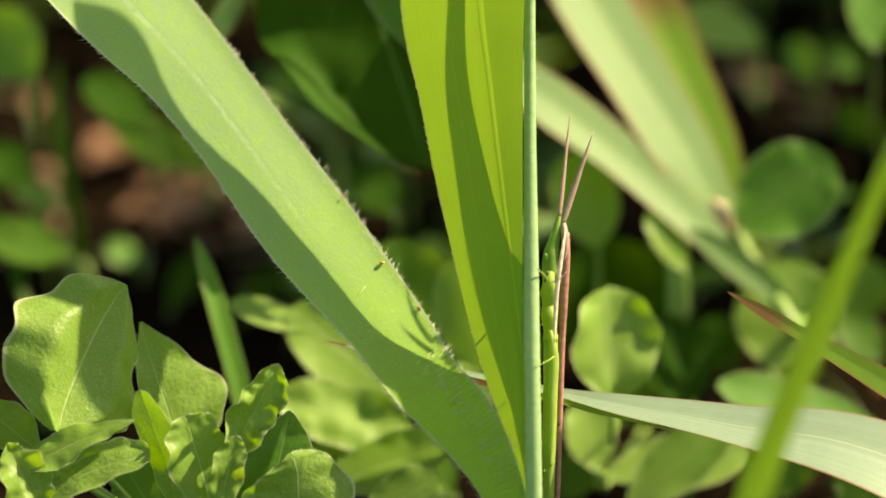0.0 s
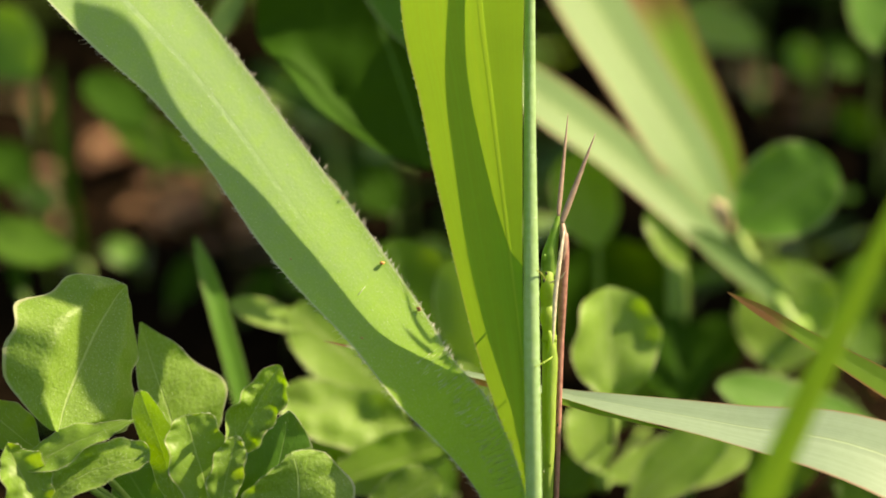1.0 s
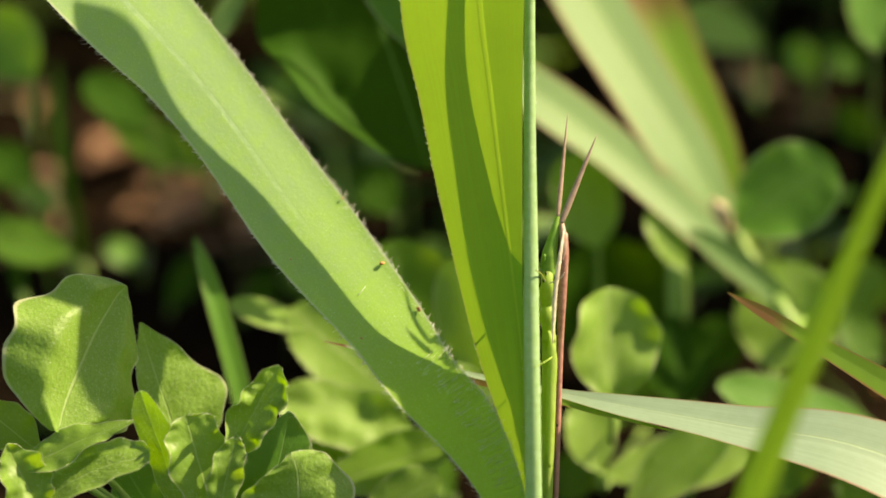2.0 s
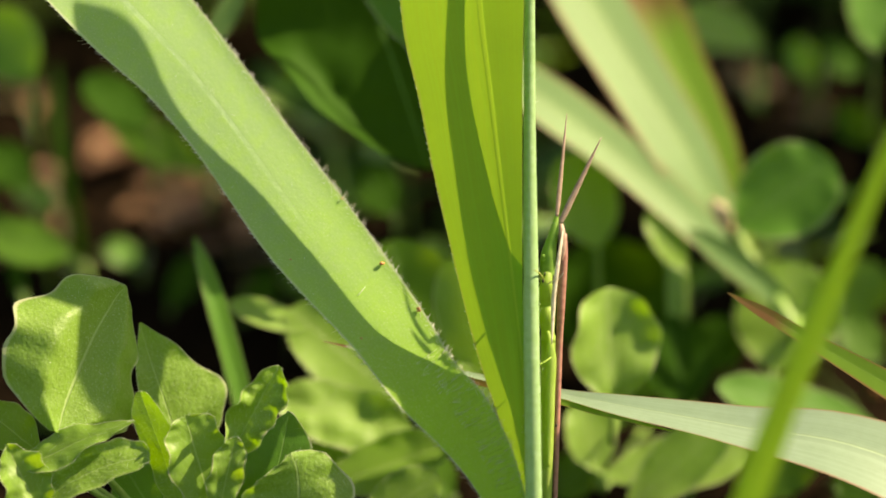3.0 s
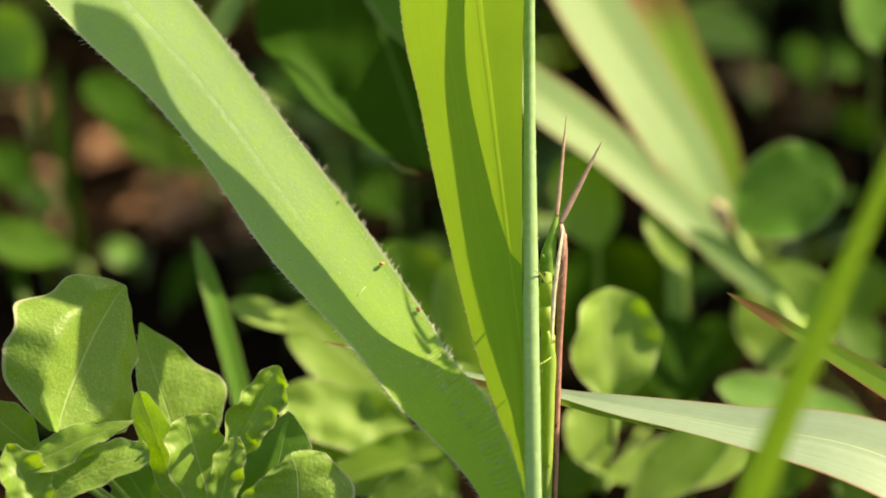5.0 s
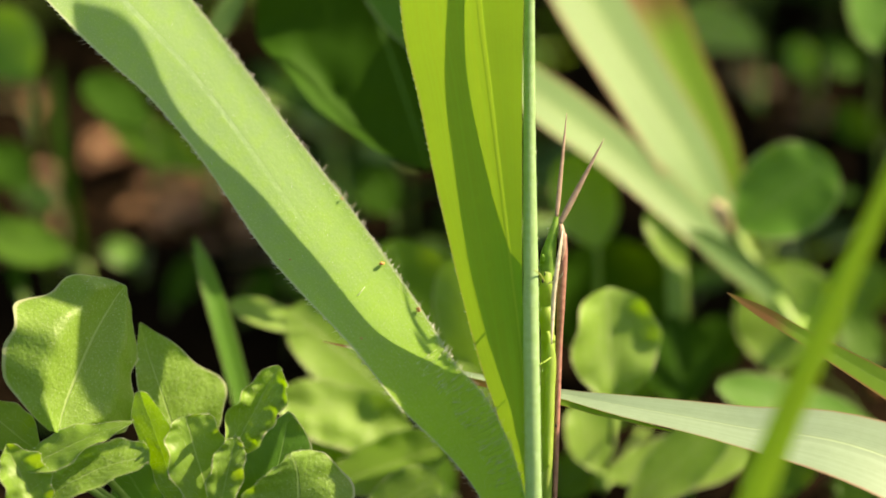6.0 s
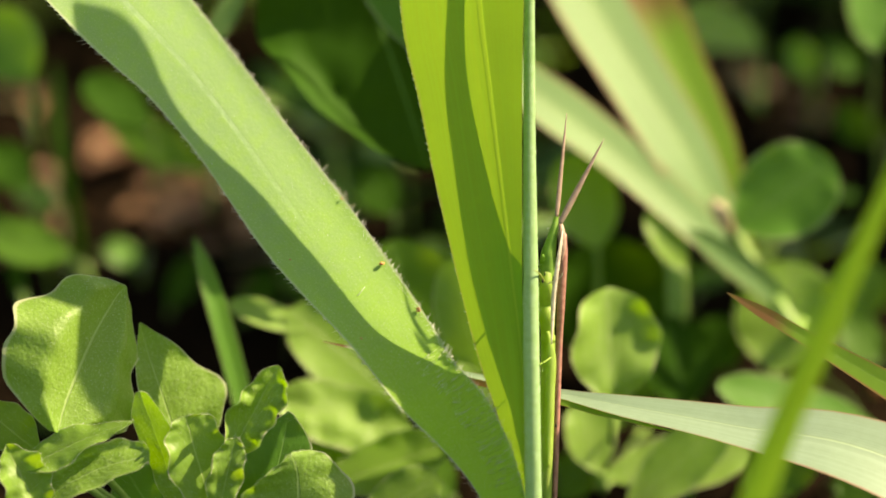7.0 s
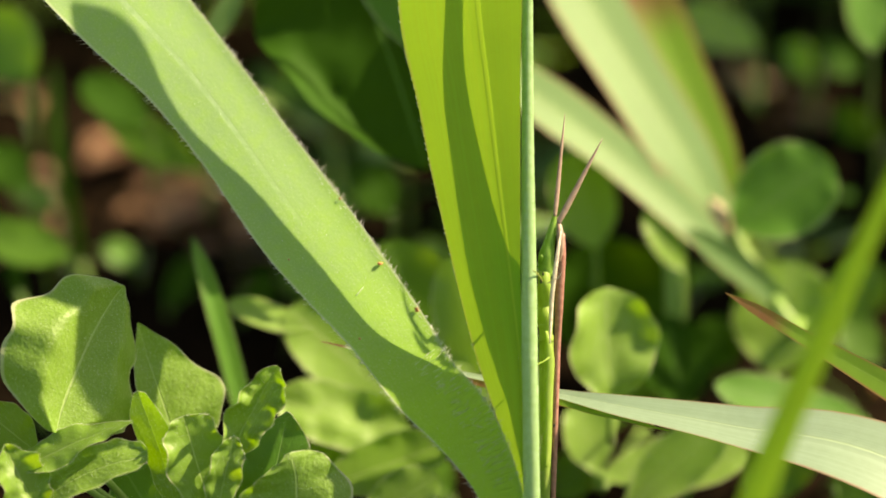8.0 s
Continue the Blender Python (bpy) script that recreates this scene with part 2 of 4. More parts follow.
def ribbon(bm, rows, face, n=30, m=8, fold=0.0, bow=0.0, wave=0.0, waves=5.0, seed=0, rim_curl=0.0,
           crumple=0.0, cell=0.006, scallop=0.0, rim_from=0.76, rim_start=-1.0):
    """A leaf sheet. rows: (point, left half-width, right half-width) from base to tip; face: the way its upper side looks,
    one vector or several from base to tip. fold: margins raised; bow: hollow; wave: wavy margins;
    crumple: uneven surface, metres. Returns the two margins."""
    faces = face if isinstance(face, list) else [face, face]
    flat = [(*p, a, b) for p, a, b in rows]
    uvl = bm.loops.layers.uv.verify()
    grid, margins = [], ([], [])
    for i in range(n + 1):
        t = i / n
        row = catmull(flat, t)
        p = Vector(row[:3])
        tan = (Vector(catmull(flat, min(1, t + 0.01))[:3]) - Vector(catmull(flat, max(0, t - 0.01))[:3])).normalized()
        at = t * (len(faces) - 1)
        k = min(int(at), len(faces) - 2)
        nf = Vector(faces[k]).lerp(Vector(faces[k + 1]), at - k)
        side = tan.cross(nf).normalized()
        nrm = side.cross(tan).normalized()
        line = []
        for j in range(m + 1):
            v = 2 * j / m - 1
            a = abs(v)
            hw = max(row[3] if v < 0 else row[4], 0.00004)
            hw *= 1 + scallop * math.sin(waves * 9 * t + (2.1 if v < 0 else 0) + seed) * a
            ph = waves * 2 * math.pi * t + (1.7 if v < 0 else 0) + seed
            lift = fold * a + bow * v * v + wave * a ** 2 * (math.sin(ph) + 0.4 * math.sin(2.3 * ph + 1)) + rim_curl * min(1, max(0, (t - rim_start) * 6)) * max(0, a - rim_from) / (1 - rim_from)
            q = p + side * (v * hw * (1 - 0.25 * abs(fold) * a * 0.5)) + nrm * (lift * hw)
            if crumple:
                q += nrm * crumple * (0.35 + 0.65 * a) * (noise.noise(q / cell + Vector((seed, 0, 0))) + 0.5 * noise.noise(q / cell * 2.3))
            line.append((bm.verts.new(q), (j / m, t)))
        margins[0].append((line[0][0].co.copy(), -side, nrm, tan))
        margins[1].append((line[-1][0].co.copy(), side, nrm, tan))
        grid.append(line)
    for i in range(n):
        for j in range(m):
            quad = (grid[i][j], grid[i][j + 1], grid[i + 1][j + 1], grid[i + 1][j])
            f = bm.faces.new([q[0] for q in quad])
            for lp, q in zip(f.loops, quad):
                lp[uvl].uv = q[1]
    return margins


def tube(bm, pts, radii, n=8, steps=16, squash=1.0, face=None):
    """A tapering tube through points; radii at each point. squash flattens it along face."""
    bm.loops.layers.uv.verify()
    flat = [(*p, r) for p, r in zip(pts, radii)]
    rings = []
    up = Vector(face or (0.31, -0.9, 0.2))
    for i in range(steps + 1):
        t = i / steps
        row = catmull(flat, t)
        tan = (Vector(catmull(flat, min(1, t + 0.01))[:3]) - Vector(catmull(flat, max(0, t - 0.01))[:3])).normalized()
        a = tan.cross(up).normalized()
        b = a.cross(tan).normalized()
        r = max(row[3], 0.00001)
        rings.append([bm.verts.new(Vector(row[:3]) + (a * math.cos(k * 2 * math.pi / n) + b * squash * math.sin(k * 2 * math.pi / n)) * r) for k in range(n)])
    for i in range(steps):
        for k in range(n):
            bm.faces.new((rings[i][k], rings[i][(k + 1) % n], rings[i + 1][(k + 1) % n], rings[i + 1][k]))
    bm.faces.new(rings[0][::-1])
    bm.faces.new(rings[-1])


def ball(bm, at, r, stretch=(1, 1, 1), seg=10):
    m = Matrix.Translation(at) @ Matrix.Diagonal((*(r * s for s in stretch), 1))
    bmesh.ops.create_uvsphere(bm, u_segments=seg, v_segments=max(5, seg // 2 + 1), radius=1, matrix=m)


def hair(bm, p, way, length, r):
    """One tapering hair."""
    way = way.normalized()
    a = way.orthogonal().normalized()
    b = way.cross(a)
    base = [bm.verts.new(p + (a * math.cos(k * 2.094) + b * math.sin(k * 2.094)) * r) for k in range(3)]
    bend = Vector((random.uniform(-1, 1), random.uniform(-1, 1), random.uniform(-1, 1))) * 0.12 * length
    tip = bm.verts.new(p + way * length + bend)
    for k in range(3):
        bm.faces.new((base[k], base[(k + 1) % 3], tip))


def margin_hairs(bm, margin, count, length, lean=1.1, lo=0.0, hi=1.0, r=0.000045):
    n = len(margin) - 1
    for _ in range(count):
        t = random.uniform(lo, hi) * n
        i = min(int(t), n - 1)
        a, b = margin[i], margin[i + 1]
        p = a[0].lerp(b[0], t - i)
        way = a[1] + a[3] * random.uniform(0.2, lean) + a[2] * random.uniform(-0.5, 0.6)
        hair(bm, p - a[1] * 0.00003, way, length * random.uniform(0.15, 1.0) * random.uniform(0.6, 1.15), r)


OVAL = [(0, 0.06), (0.1, 0.42), (0.25, 0.80), (0.42, 1.0), (0.6, 0.97), (0.76, 0.76), (0.9, 0.42), (1, 0.03)]
ROUND = [(0, 0.06), (0.1, 0.42), (0.25, 0.78), (0.42, 0.98), (0.6, 1.0), (0.75, 0.92), (0.87, 0.72), (0.95, 0.45), (0.99, 0.18), (1, 0.03)]


def oval_rows(base, tip, left, right, sag=(0, 0, 0), outline=OVAL):
    base, tip, sag = Vector(base), Vector(tip), Vector(sag)
    return [(tuple(base.lerp(tip, t) + sag * (4 * t * (1 - t))), left * w, right * w) for t, w in outline]


# ---- ground ----
def build_ground():
    xs = [math.sinh(k / 40 * 8.2) * 0.11 for k in range(-40, 41)]
    near = [(-60 + k) / 60 * 0.9 for k in range(121)]
    xs = sorted([x for x in xs if abs(x) > 0.92] + near)
    bm = bmesh.new()
    rows = []
    for y in xs:
        line = []
        for x in xs:
            far = max(abs(x), abs(y))
            z = noise.fractal((x * 14, y * 14, 0), 0.9, 2.0, 5) * 0.007 if far < 1.0 else noise.noise((x * 0.3, y * 0.3, 3)) * min(far * 0.02, 0.25)
            line.append(bm.verts.new((x, y + 0.2, z - 0.004)))
        rows.append(line)
    for a, b in zip(rows, rows[1:]):
        for i in range(len(xs) - 1):
            bm.faces.new((a[i], a[i + 1], b[i + 1], b[i]))
    tagged(part("ground", bm, M_SOIL), "crumbly soil under grass and weeds, darkened in colour for shade", "ground", kind="structure")


build_ground()
TOWARD = -FORE


def facing(right, up, toward=1.0):
    return tuple((SIDE * right + UP * up + TOWARD * toward).normalized())


# ---- the grass ----
def grass_plant(at, label, group="grass plants"):
    return thing("grass_plant", at, label, "grass", group)


def blade(plant, rows, face, material, hairs=0, hair_mm=1.2, label="", sides=(0, 1), **kw):
    bm = bmesh.new()
    margins = ribbon(bm, rows, face, **kw)
    ob = part("blade", bm, material, plant, label)
    if hairs:
        hb = bmesh.new()
        for k in sides:
            margin_hairs(hb, margins[k], hairs, hair_mm / 1000)
        tagged(part("margin_hairs", hb, M_HAIR, ob, "short pale bristles along the margins"), kind="stuff")
    return ob


def foot(plant, top, radius):
    """The stem from the ground to a blade's base."""
    x, y, z = top
    bm = bmesh.new()
    tube(bm, [(x + 0.004, y, -0.004), (x + 0.002, y, z * 0.5), (x, y, z + 0.001)], [radius * 1.2, radius, radius * 0.8], 8, 8)
    return part("stem", bm, M_STEM, plant)


clump = grass_plant((0.01656, -0.03072, -0), "hairy bright green grass with broad blades and a slender stem")
leaner = blade(clump, [
    ((0.01508, -0.0251, 0.02274), 0.001401, 0.0024),
    ((0.00953, -0.0182, 0.04024), 0.002602, 0.005),
    ((0.00359, -0.01286, 0.05109), 0.005204, 0.0064),
    ((-0.0034, -0.00848, 0.05874), 0.006606, 0.006505),
    ((-0.01081, -0.00053, 0.06654), 0.007606, 0.007706),
    ((-0.02385, 0.00879, 0.08017), 0.009208, 0.009208),
    ((-0.03667, 0.0193, 0.09501), 0.009008, 0.008607),
    ((-0.0468, 0.02399, 0.10703), 0.009608, 0.009208),
    ((-0.05841, 0.02421, 0.1202), 0.01101, 0.01101),
    ((-0.0725, 0.02733, 0.13608), 0.01081, 0.01081),
    ((-0.09185, 0.04515, 0.15435), 0.007807, 0.007807),
    ((-0.11012, 0.06011, 0.17498), 0.0003003, 0.0003003),
], [facing(-0.10, 0.1)] * 3 + [facing(0.15, 0.3)] + [facing(0.27, 0.37)] * 8, M_GRASS, hairs=560, hair_mm=1.6, n=80, m=12, fold=-0.03, bow=0.0, rim_curl=0.03, label="broad leaning blade with hairy margins")


def fleck(parent, at, r, name="fleck"):
    bm = bmesh.new()
    for _ in range(3):
        ball(bm, Vector(at) + Vector((random.uniform(-1, 1), random.uniform(-1, 1), random.uniform(-1, 1))) * r * 0.6, r * random.uniform(0.5, 0.9), (1.4, 1, 0.8), 6)
    part(name, bm, M_CHIP, parent, "tiny orange fleck")


def surface_bristles(ob, count, length, lo, hi, seed, stretch=(0, 1), r=0.000016, lean=0.0, name="surface_bristles", label="minute pale bristles"):
    """Bristles standing on a blade between two widths of it, 0 to 1 across, over a stretch from its base to its tip."""
    rng = random.Random(seed)
    uvs = ob.data.uv_layers[0].data
    near = [p for p in ob.data.polygons if lo < sum(uvs[k].uv[0] for k in p.loop_indices) / 4 < hi and stretch[0] <= uvs[p.loop_indices[0]].uv[1] < stretch[1]]
    bm = bmesh.new()
    for p in rng.choices(near, k=count):
        a, b, c, d = (ob.data.vertices[v].co for v in p.vertices)
        at = a.lerp(b, rng.random()).lerp(d.lerp(c, rng.random()), rng.random())
        nrm = p.normal if p.normal.dot(TOWARD) > 0 else -p.normal
        hair(bm, at, nrm + (d - a).normalized() * rng.uniform(0.2, 1.6) * (1 - lean * 0.6) + SIDE * rng.uniform(-0.4, 0.4) + (SIDE + UP * 0.8) * lean, length * rng.uniform(0.4, 1.2), r)
    tagged(part(name, bm, M_HAIR, ob, label), kind="stuff")


surface_bristles(leaner, 2000, 0.00040, 0.90, 1.0, 5)
surface_bristles(leaner, 800, 0.00032, 0.0, 1.0, 6)
fleck(leaner, (-0.01091, 0.00708, 0.07482), 0.00042)
fleck(leaner, (-0.00426, 0.00184, 0.06789), 0.0003503)
fleck(leaner, (-0.01446, -0.00392, 0.06465), 0.0002002)
fleck(leaner, (-0.01829, 0.01428, 0.08475), 0.0002502)
fleck(leaner, (-0.02722, 0.00409, 0.07668), 0.0001601)
fibre_bm = bmesh.new()
tube(fibre_bm, [(-0.01519, 0.00205, 0.07053), (-0.01459, 0.0027, 0.07104), (-0.0139, 0.00357, 0.07168)], [0.00005, 0.00008, 0.00004], 5, 4)
part("fibre", fibre_bm, M_HAIR, leaner, "tiny white fibre")
surface_bristles(leaner, 150, 0.0019, 0.5, 1.0, 8, (0.09, 0.29), 0.00004, 2.6, "surface_hairs", "long soft hairs near the base")
blade(clump, [
    ((0.01608, -0.0227, 0.02815), 0.0008007, 0.0008007),
    ((0.01489, -0.01829, 0.04028), 0.0005004, 0.0006005),
    ((0.01438, -0.01526, 0.04977), 0.003403, 0.0006005),
    ((0.01408, -0.01051, 0.06282), 0.008207, 0.0004003),
    ((0.01232, -0.00424, 0.07742), 0.01081, 0.001802),
    ((0.01017, 0.00312, 0.09382), 0.01321, 0.004103),
    ((0.00839, 0.009, 0.10765), 0.01481, 0.006105),
    ((0.0066, 0.0149, 0.12152), 0.01661, 0.008407),
    ((0.0054, 0.02194, 0.14028), 0.01581, 0.009808),
    ((0.0048, 0.0281, 0.15721), 0.01321, 0.009008),
    ((0.0052, 0.03426, 0.17414), 0.007606, 0.006205),
    ((0.0058, 0.03974, 0.18919), 0.0003003, 0.0003003),
], [facing(-0.26, 0.0), facing(-0.64, 0.0)], M_GRASS_THIN, hairs=420, hair_mm=0.75, sides=(0,), n=70, m=14, fold=-0.085, label="upright blade with sunlight shining through")
culm_bm = bmesh.new()
tube(culm_bm, [(0.01672, -0.03329, -0.00415), (0.01593, -0.01962, 0.0407), (0.01574, -0.01405, 0.05573), (0.01558, -0.00906, 0.06651), (0.01552, -0.00377, 0.07724), (0.01541, 0.00635, 0.09802), (0.01546, 0.01656, 0.1211), (0.01556, 0.02323, 0.14002), (0.01567, 0.03108, 0.16072)],
     [0.001601, 0.001451, 0.001401, 0.001401, 0.001351, 0.001101, 0.0009508, 0.0008007, 0.0003003], n=14, steps=48)
culm = part("stem", culm_bm, M_CULM, clump, "blue-green round stem")


def downy(bm, a, b, count, length, radius):
    """Fine hairs standing on a stem between two points."""
    a, b = Vector(a), Vector(b)
    for _ in range(count):
        ang = random.uniform(0, 6.283)
        way = SIDE * math.cos(ang) + TOWARD * math.sin(ang)
        hair(bm, a.lerp(b, random.random()) + way * radius * 0.95, way + UP * random.uniform(-0.2, 0.6), length * random.uniform(0.4, 1.1), 0.00002)


down_bm = bmesh.new()
downy(down_bm, (0.01593, -0.01981, 0.04079), (0.01553, -0.00426, 0.0753), 160, 0.0011, 0.001401)
downy(down_bm, (0.01553, -0.00426, 0.0753), (0.01541, 0.01167, 0.11207), 90, 0.0009, 0.001101)
tagged(part("stem_hairs", down_bm, M_HAIR, culm, "fine white down on the stem"), kind="stuff")

pale = grass_plant((0.13275, 0.06016, -0), "pale grass with a long red-tipped blade lying across")
blade(pale, [
    ((0.11565, -0.02306, 0.02834), 0.009508, 0.009508),
    ((0.07847, -0.01249, 0.04567), 0.009608, 0.006806),
    ((0.05192, -0.00845, 0.04977), 0.004604, 0.004204),
    ((0.03197, -0.005, 0.05222), 0.002602, 0.002202),
    ((0.02097, -0.00166, 0.0532), 0.001301, 0.0009008),
    ((0.00574, 0.00269, 0.05467), 0.0006005, 0.0006005),
    ((-0.00864, 0.00467, 0.05718), 0.0004, 0.0004),
    ((-0.01587, 0.00624, 0.05854), 0.00032, 0.00032),
    ((-0.02185, 0.00669, 0.0598), 0.0001001, 0.0001001),
], facing(0.15, 0.75), M_GRASS_PALE, n=60, m=10, fold=0.12)
blade(pale, [
    ((0.04082, -0.00916, 0.04899), 0.000135, 0.000135), ((0.03688, -0.0079, 0.04953), 0.00027, 0.00027), ((0.03184, -0.00745, 0.05076), 0.000405, 0.000405), ((0.02692, -0.00516, 0.05119), 0.0006075, 0.0006075), ((0.02242, -0.0038, 0.05202), 0.0006075, 0.0006075), ((0.01386, -0.0013, 0.05304), 0.00054, 0.00054), ((0.00624, 0.00121, 0.05408), 0.00054, 0.00054), ((-0.00144, 0.0028, 0.05552), 0.00027, 0.00027),
], facing(0.2, 0.2), M_GRASS_RED, n=36, m=6, fold=0.1, label="olive underside turned out below a red edge")
blade(pale, [
    ((0.1137, -0.00848, 0.03332), 0.005004, 0.005004),
    ((0.09536, -0.00388, 0.04596), 0.003523, 0.003363),
    ((0.07891, -0.00244, 0.05574), 0.002482, 0.002402),
    ((0.06538, -0.00077, 0.06326), 0.001361, 0.001442),
    ((0.05728, 0.00089, 0.06783), 0.001101, 0.001101),
    ((0.05101, 0.00207, 0.07106), 0.0001001, 0.0001001),
], facing(0.08, 0.1), M_GRASS_RED, n=40, m=10, fold=0.08, label="narrow blade with reddish tip and edges")

sway_grass = grass_plant((0.03295, -0.09493, 0.03848), "thin green grass blade swaying in the breeze")
blade(sway_grass, [
    ((0.03295, -0.09493, 0.03848), 0.001664, 0.001664),
    ((0.04585, -0.08303, 0.07117), 0.002413, 0.002413),
    ((0.05109, -0.07842, 0.08383), 0.002247, 0.002247),
    ((0.05567, -0.07472, 0.094), 0.001997, 0.001997),
    ((0.06249, -0.06931, 0.10886), 0.001581, 0.001581),
    ((0.07057, -0.06305, 0.12606), 0.0009986, 0.0009986),
    ((0.07789, -0.05793, 0.14014), 8.322e-05, 8.322e-05),
], facing(-0.5, 0.0), M_GRASS_THIN, fold=0.1)

foot(sway_grass, (0.03295, -0.09493, 0.03848), 0.0014)
foot(pale, (0.11565, -0.02306, 0.02834), 0.003)
foot(pale, (0.1137, -0.00848, 0.03332), 0.003)

# a tuft of grass farther back
tuft = grass_plant((0.09529, 0.2293, 0), "pale green grass tuft with broad blades spreading from one base")
blade(tuft, [((0.06631, 0.08807, 0.0442), 0.001457, 0.001457), ((0.06145, 0.09098, 0.05219), 0.0058, 0.0034), ((0.05356, 0.09596, 0.06588), 0.0098, 0.0064), ((0.04218, 0.10412, 0.08245), 0.0102, 0.0075), ((0.03077, 0.1133, 0.0989), 0.0102, 0.0085), ((0.01559, 0.1279, 0.12441), 0.007287, 0.007287), ((0.00574, 0.14012, 0.14337), 0.0002429, 0.0002429)], facing(0.45, 0.45), M_GRASS_TUFT, fold=0.12, n=30)
blade(tuft, [((0.06729, 0.09088, 0.04315), 0.001214, 0.001214), ((0.06336, 0.09789, 0.05365), 0.002915, 0.002429), ((0.0599, 0.10442, 0.06573), 0.005344, 0.004858), ((0.05103, 0.11503, 0.08319), 0.007287, 0.006315), ((0.04202, 0.12573, 0.10091), 0.007287, 0.006801), ((0.02846, 0.13998, 0.12837), 0.0003643, 0.0003643)], facing(0.2, 0.2), M_GRASS_RED, fold=0.12, n=30)
blade(tuft, [((0.06978, 0.08059, 0.04121), 0.0009716, 0.0009716), ((0.06317, 0.08244, 0.04629), 0.002672, 0.002672), ((0.05227, 0.08499, 0.05621), 0.005101, 0.004858), ((0.03661, 0.08875, 0.06947), 0.00583, 0.00583), ((0.01979, 0.09113, 0.08184), 0.006315, 0.006072), ((-0.00286, 0.09704, 0.09809), 0.0003643, 0.0003643)], facing(0.35, 0.55), M_GRASS_TUFT, fold=0.12, n=30)
blade(tuft, [((0.07426, 0.08061, 0.0354), 0.0017, 0.0017), ((0.06905, 0.07978, 0.04191), 0.0028, 0.0028), ((0.0621, 0.07877, 0.04791), 0.0032, 0.0032), ((0.05534, 0.07852, 0.05306), 0.0022, 0.0022), ((0.05108, 0.07864, 0.0563), 0.0002, 0.0002)], facing(0.1, 0.1), M_GRASS_TUFT, fold=0.2, n=24)
tube_bm = bmesh.new()
tube(tube_bm, [(0.09529, 0.2293, 0), (0.07753, 0.08535, 0.0309), (0.06813, 0.08724, 0.04192), (0.06145, 0.09139, 0.05333)], [0.001457, 0.0017, 0.001943, 0.001214], 8, 16)
part("stem", tube_bm, M_STEM, tuft)
node_bm = bmesh.new()
tube(node_bm, [(0.05778, 0.0906, 0.05847), (0.05894, 0.08947, 0.05682), (0.06027, 0.08864, 0.05455), (0.06165, 0.08821, 0.05189)], [0.0006, 0.0016, 0.0017, 0.0008], 10, 12, 0.5, TOWARD)
part("node", node_bm, M_NODE, tuft, "pinkish swollen joint")
sheath_bm = bmesh.new()
tube(sheath_bm, [(0.04957, 0.084, 0.04764), (0.05015, 0.08143, 0.03766), (0.05125, 0.08101, 0.0248), (0.0527, 0.08687, 0.01166), (0.05391, 0.0926, -0.00182)], [0.0020, 0.0024, 0.0024, 0.0024, 0.0024], 10, 14)
part("sheath", sheath_bm, M_STEM, tuft)

shoot = grass_plant((-0.04089, 0.11356, 0), "thin green grass shoot among the weeds")
blade(shoot, [((-0.03531, 0.0348, 0.0148), 0.002024, 0.002024), ((-0.04003, 0.04172, 0.03382), 0.0021, 0.0021), ((-0.04431, 0.04711, 0.04862), 0.0021, 0.0021), ((-0.04765, 0.05244, 0.05743), 0.0016, 0.0016), ((-0.04986, 0.0572, 0.06172), 0.0002, 0.0002)],
      facing(0.3, 0.2), M_WEED_MID, fold=0.15, n=20)
foot(shoot, (-0.03531, 0.0348, 0.0148), 0.0015)
for rows in ([((-0.08484, 0.13963, 0.02505), 0.001606, 0.001606), ((-0.08886, 0.14649, 0.04391), 0.001873, 0.001873), ((-0.09163, 0.15678, 0.05755), 0.001606, 0.001606), ((-0.09307, 0.16575, 0.0676), 0.0002676, 0.0002676)],
             [((-0.09454, 0.10933, 0.02952), 0.001779, 0.001779), ((-0.09708, 0.11281, 0.03908), 0.001779, 0.001779), ((-0.10289, 0.12094, 0.04974), 0.0002541, 0.0002541)]):
    sprout = grass_plant((rows[0][0][0], rows[0][0][1], 0), "dark green grass shoot among dry litter")
    foot(sprout, rows[0][0], 0.0012)
    blade(sprout, rows, facing(-0.1, 0.0), M_WEED_SHADED, fold=0.2, n=14)


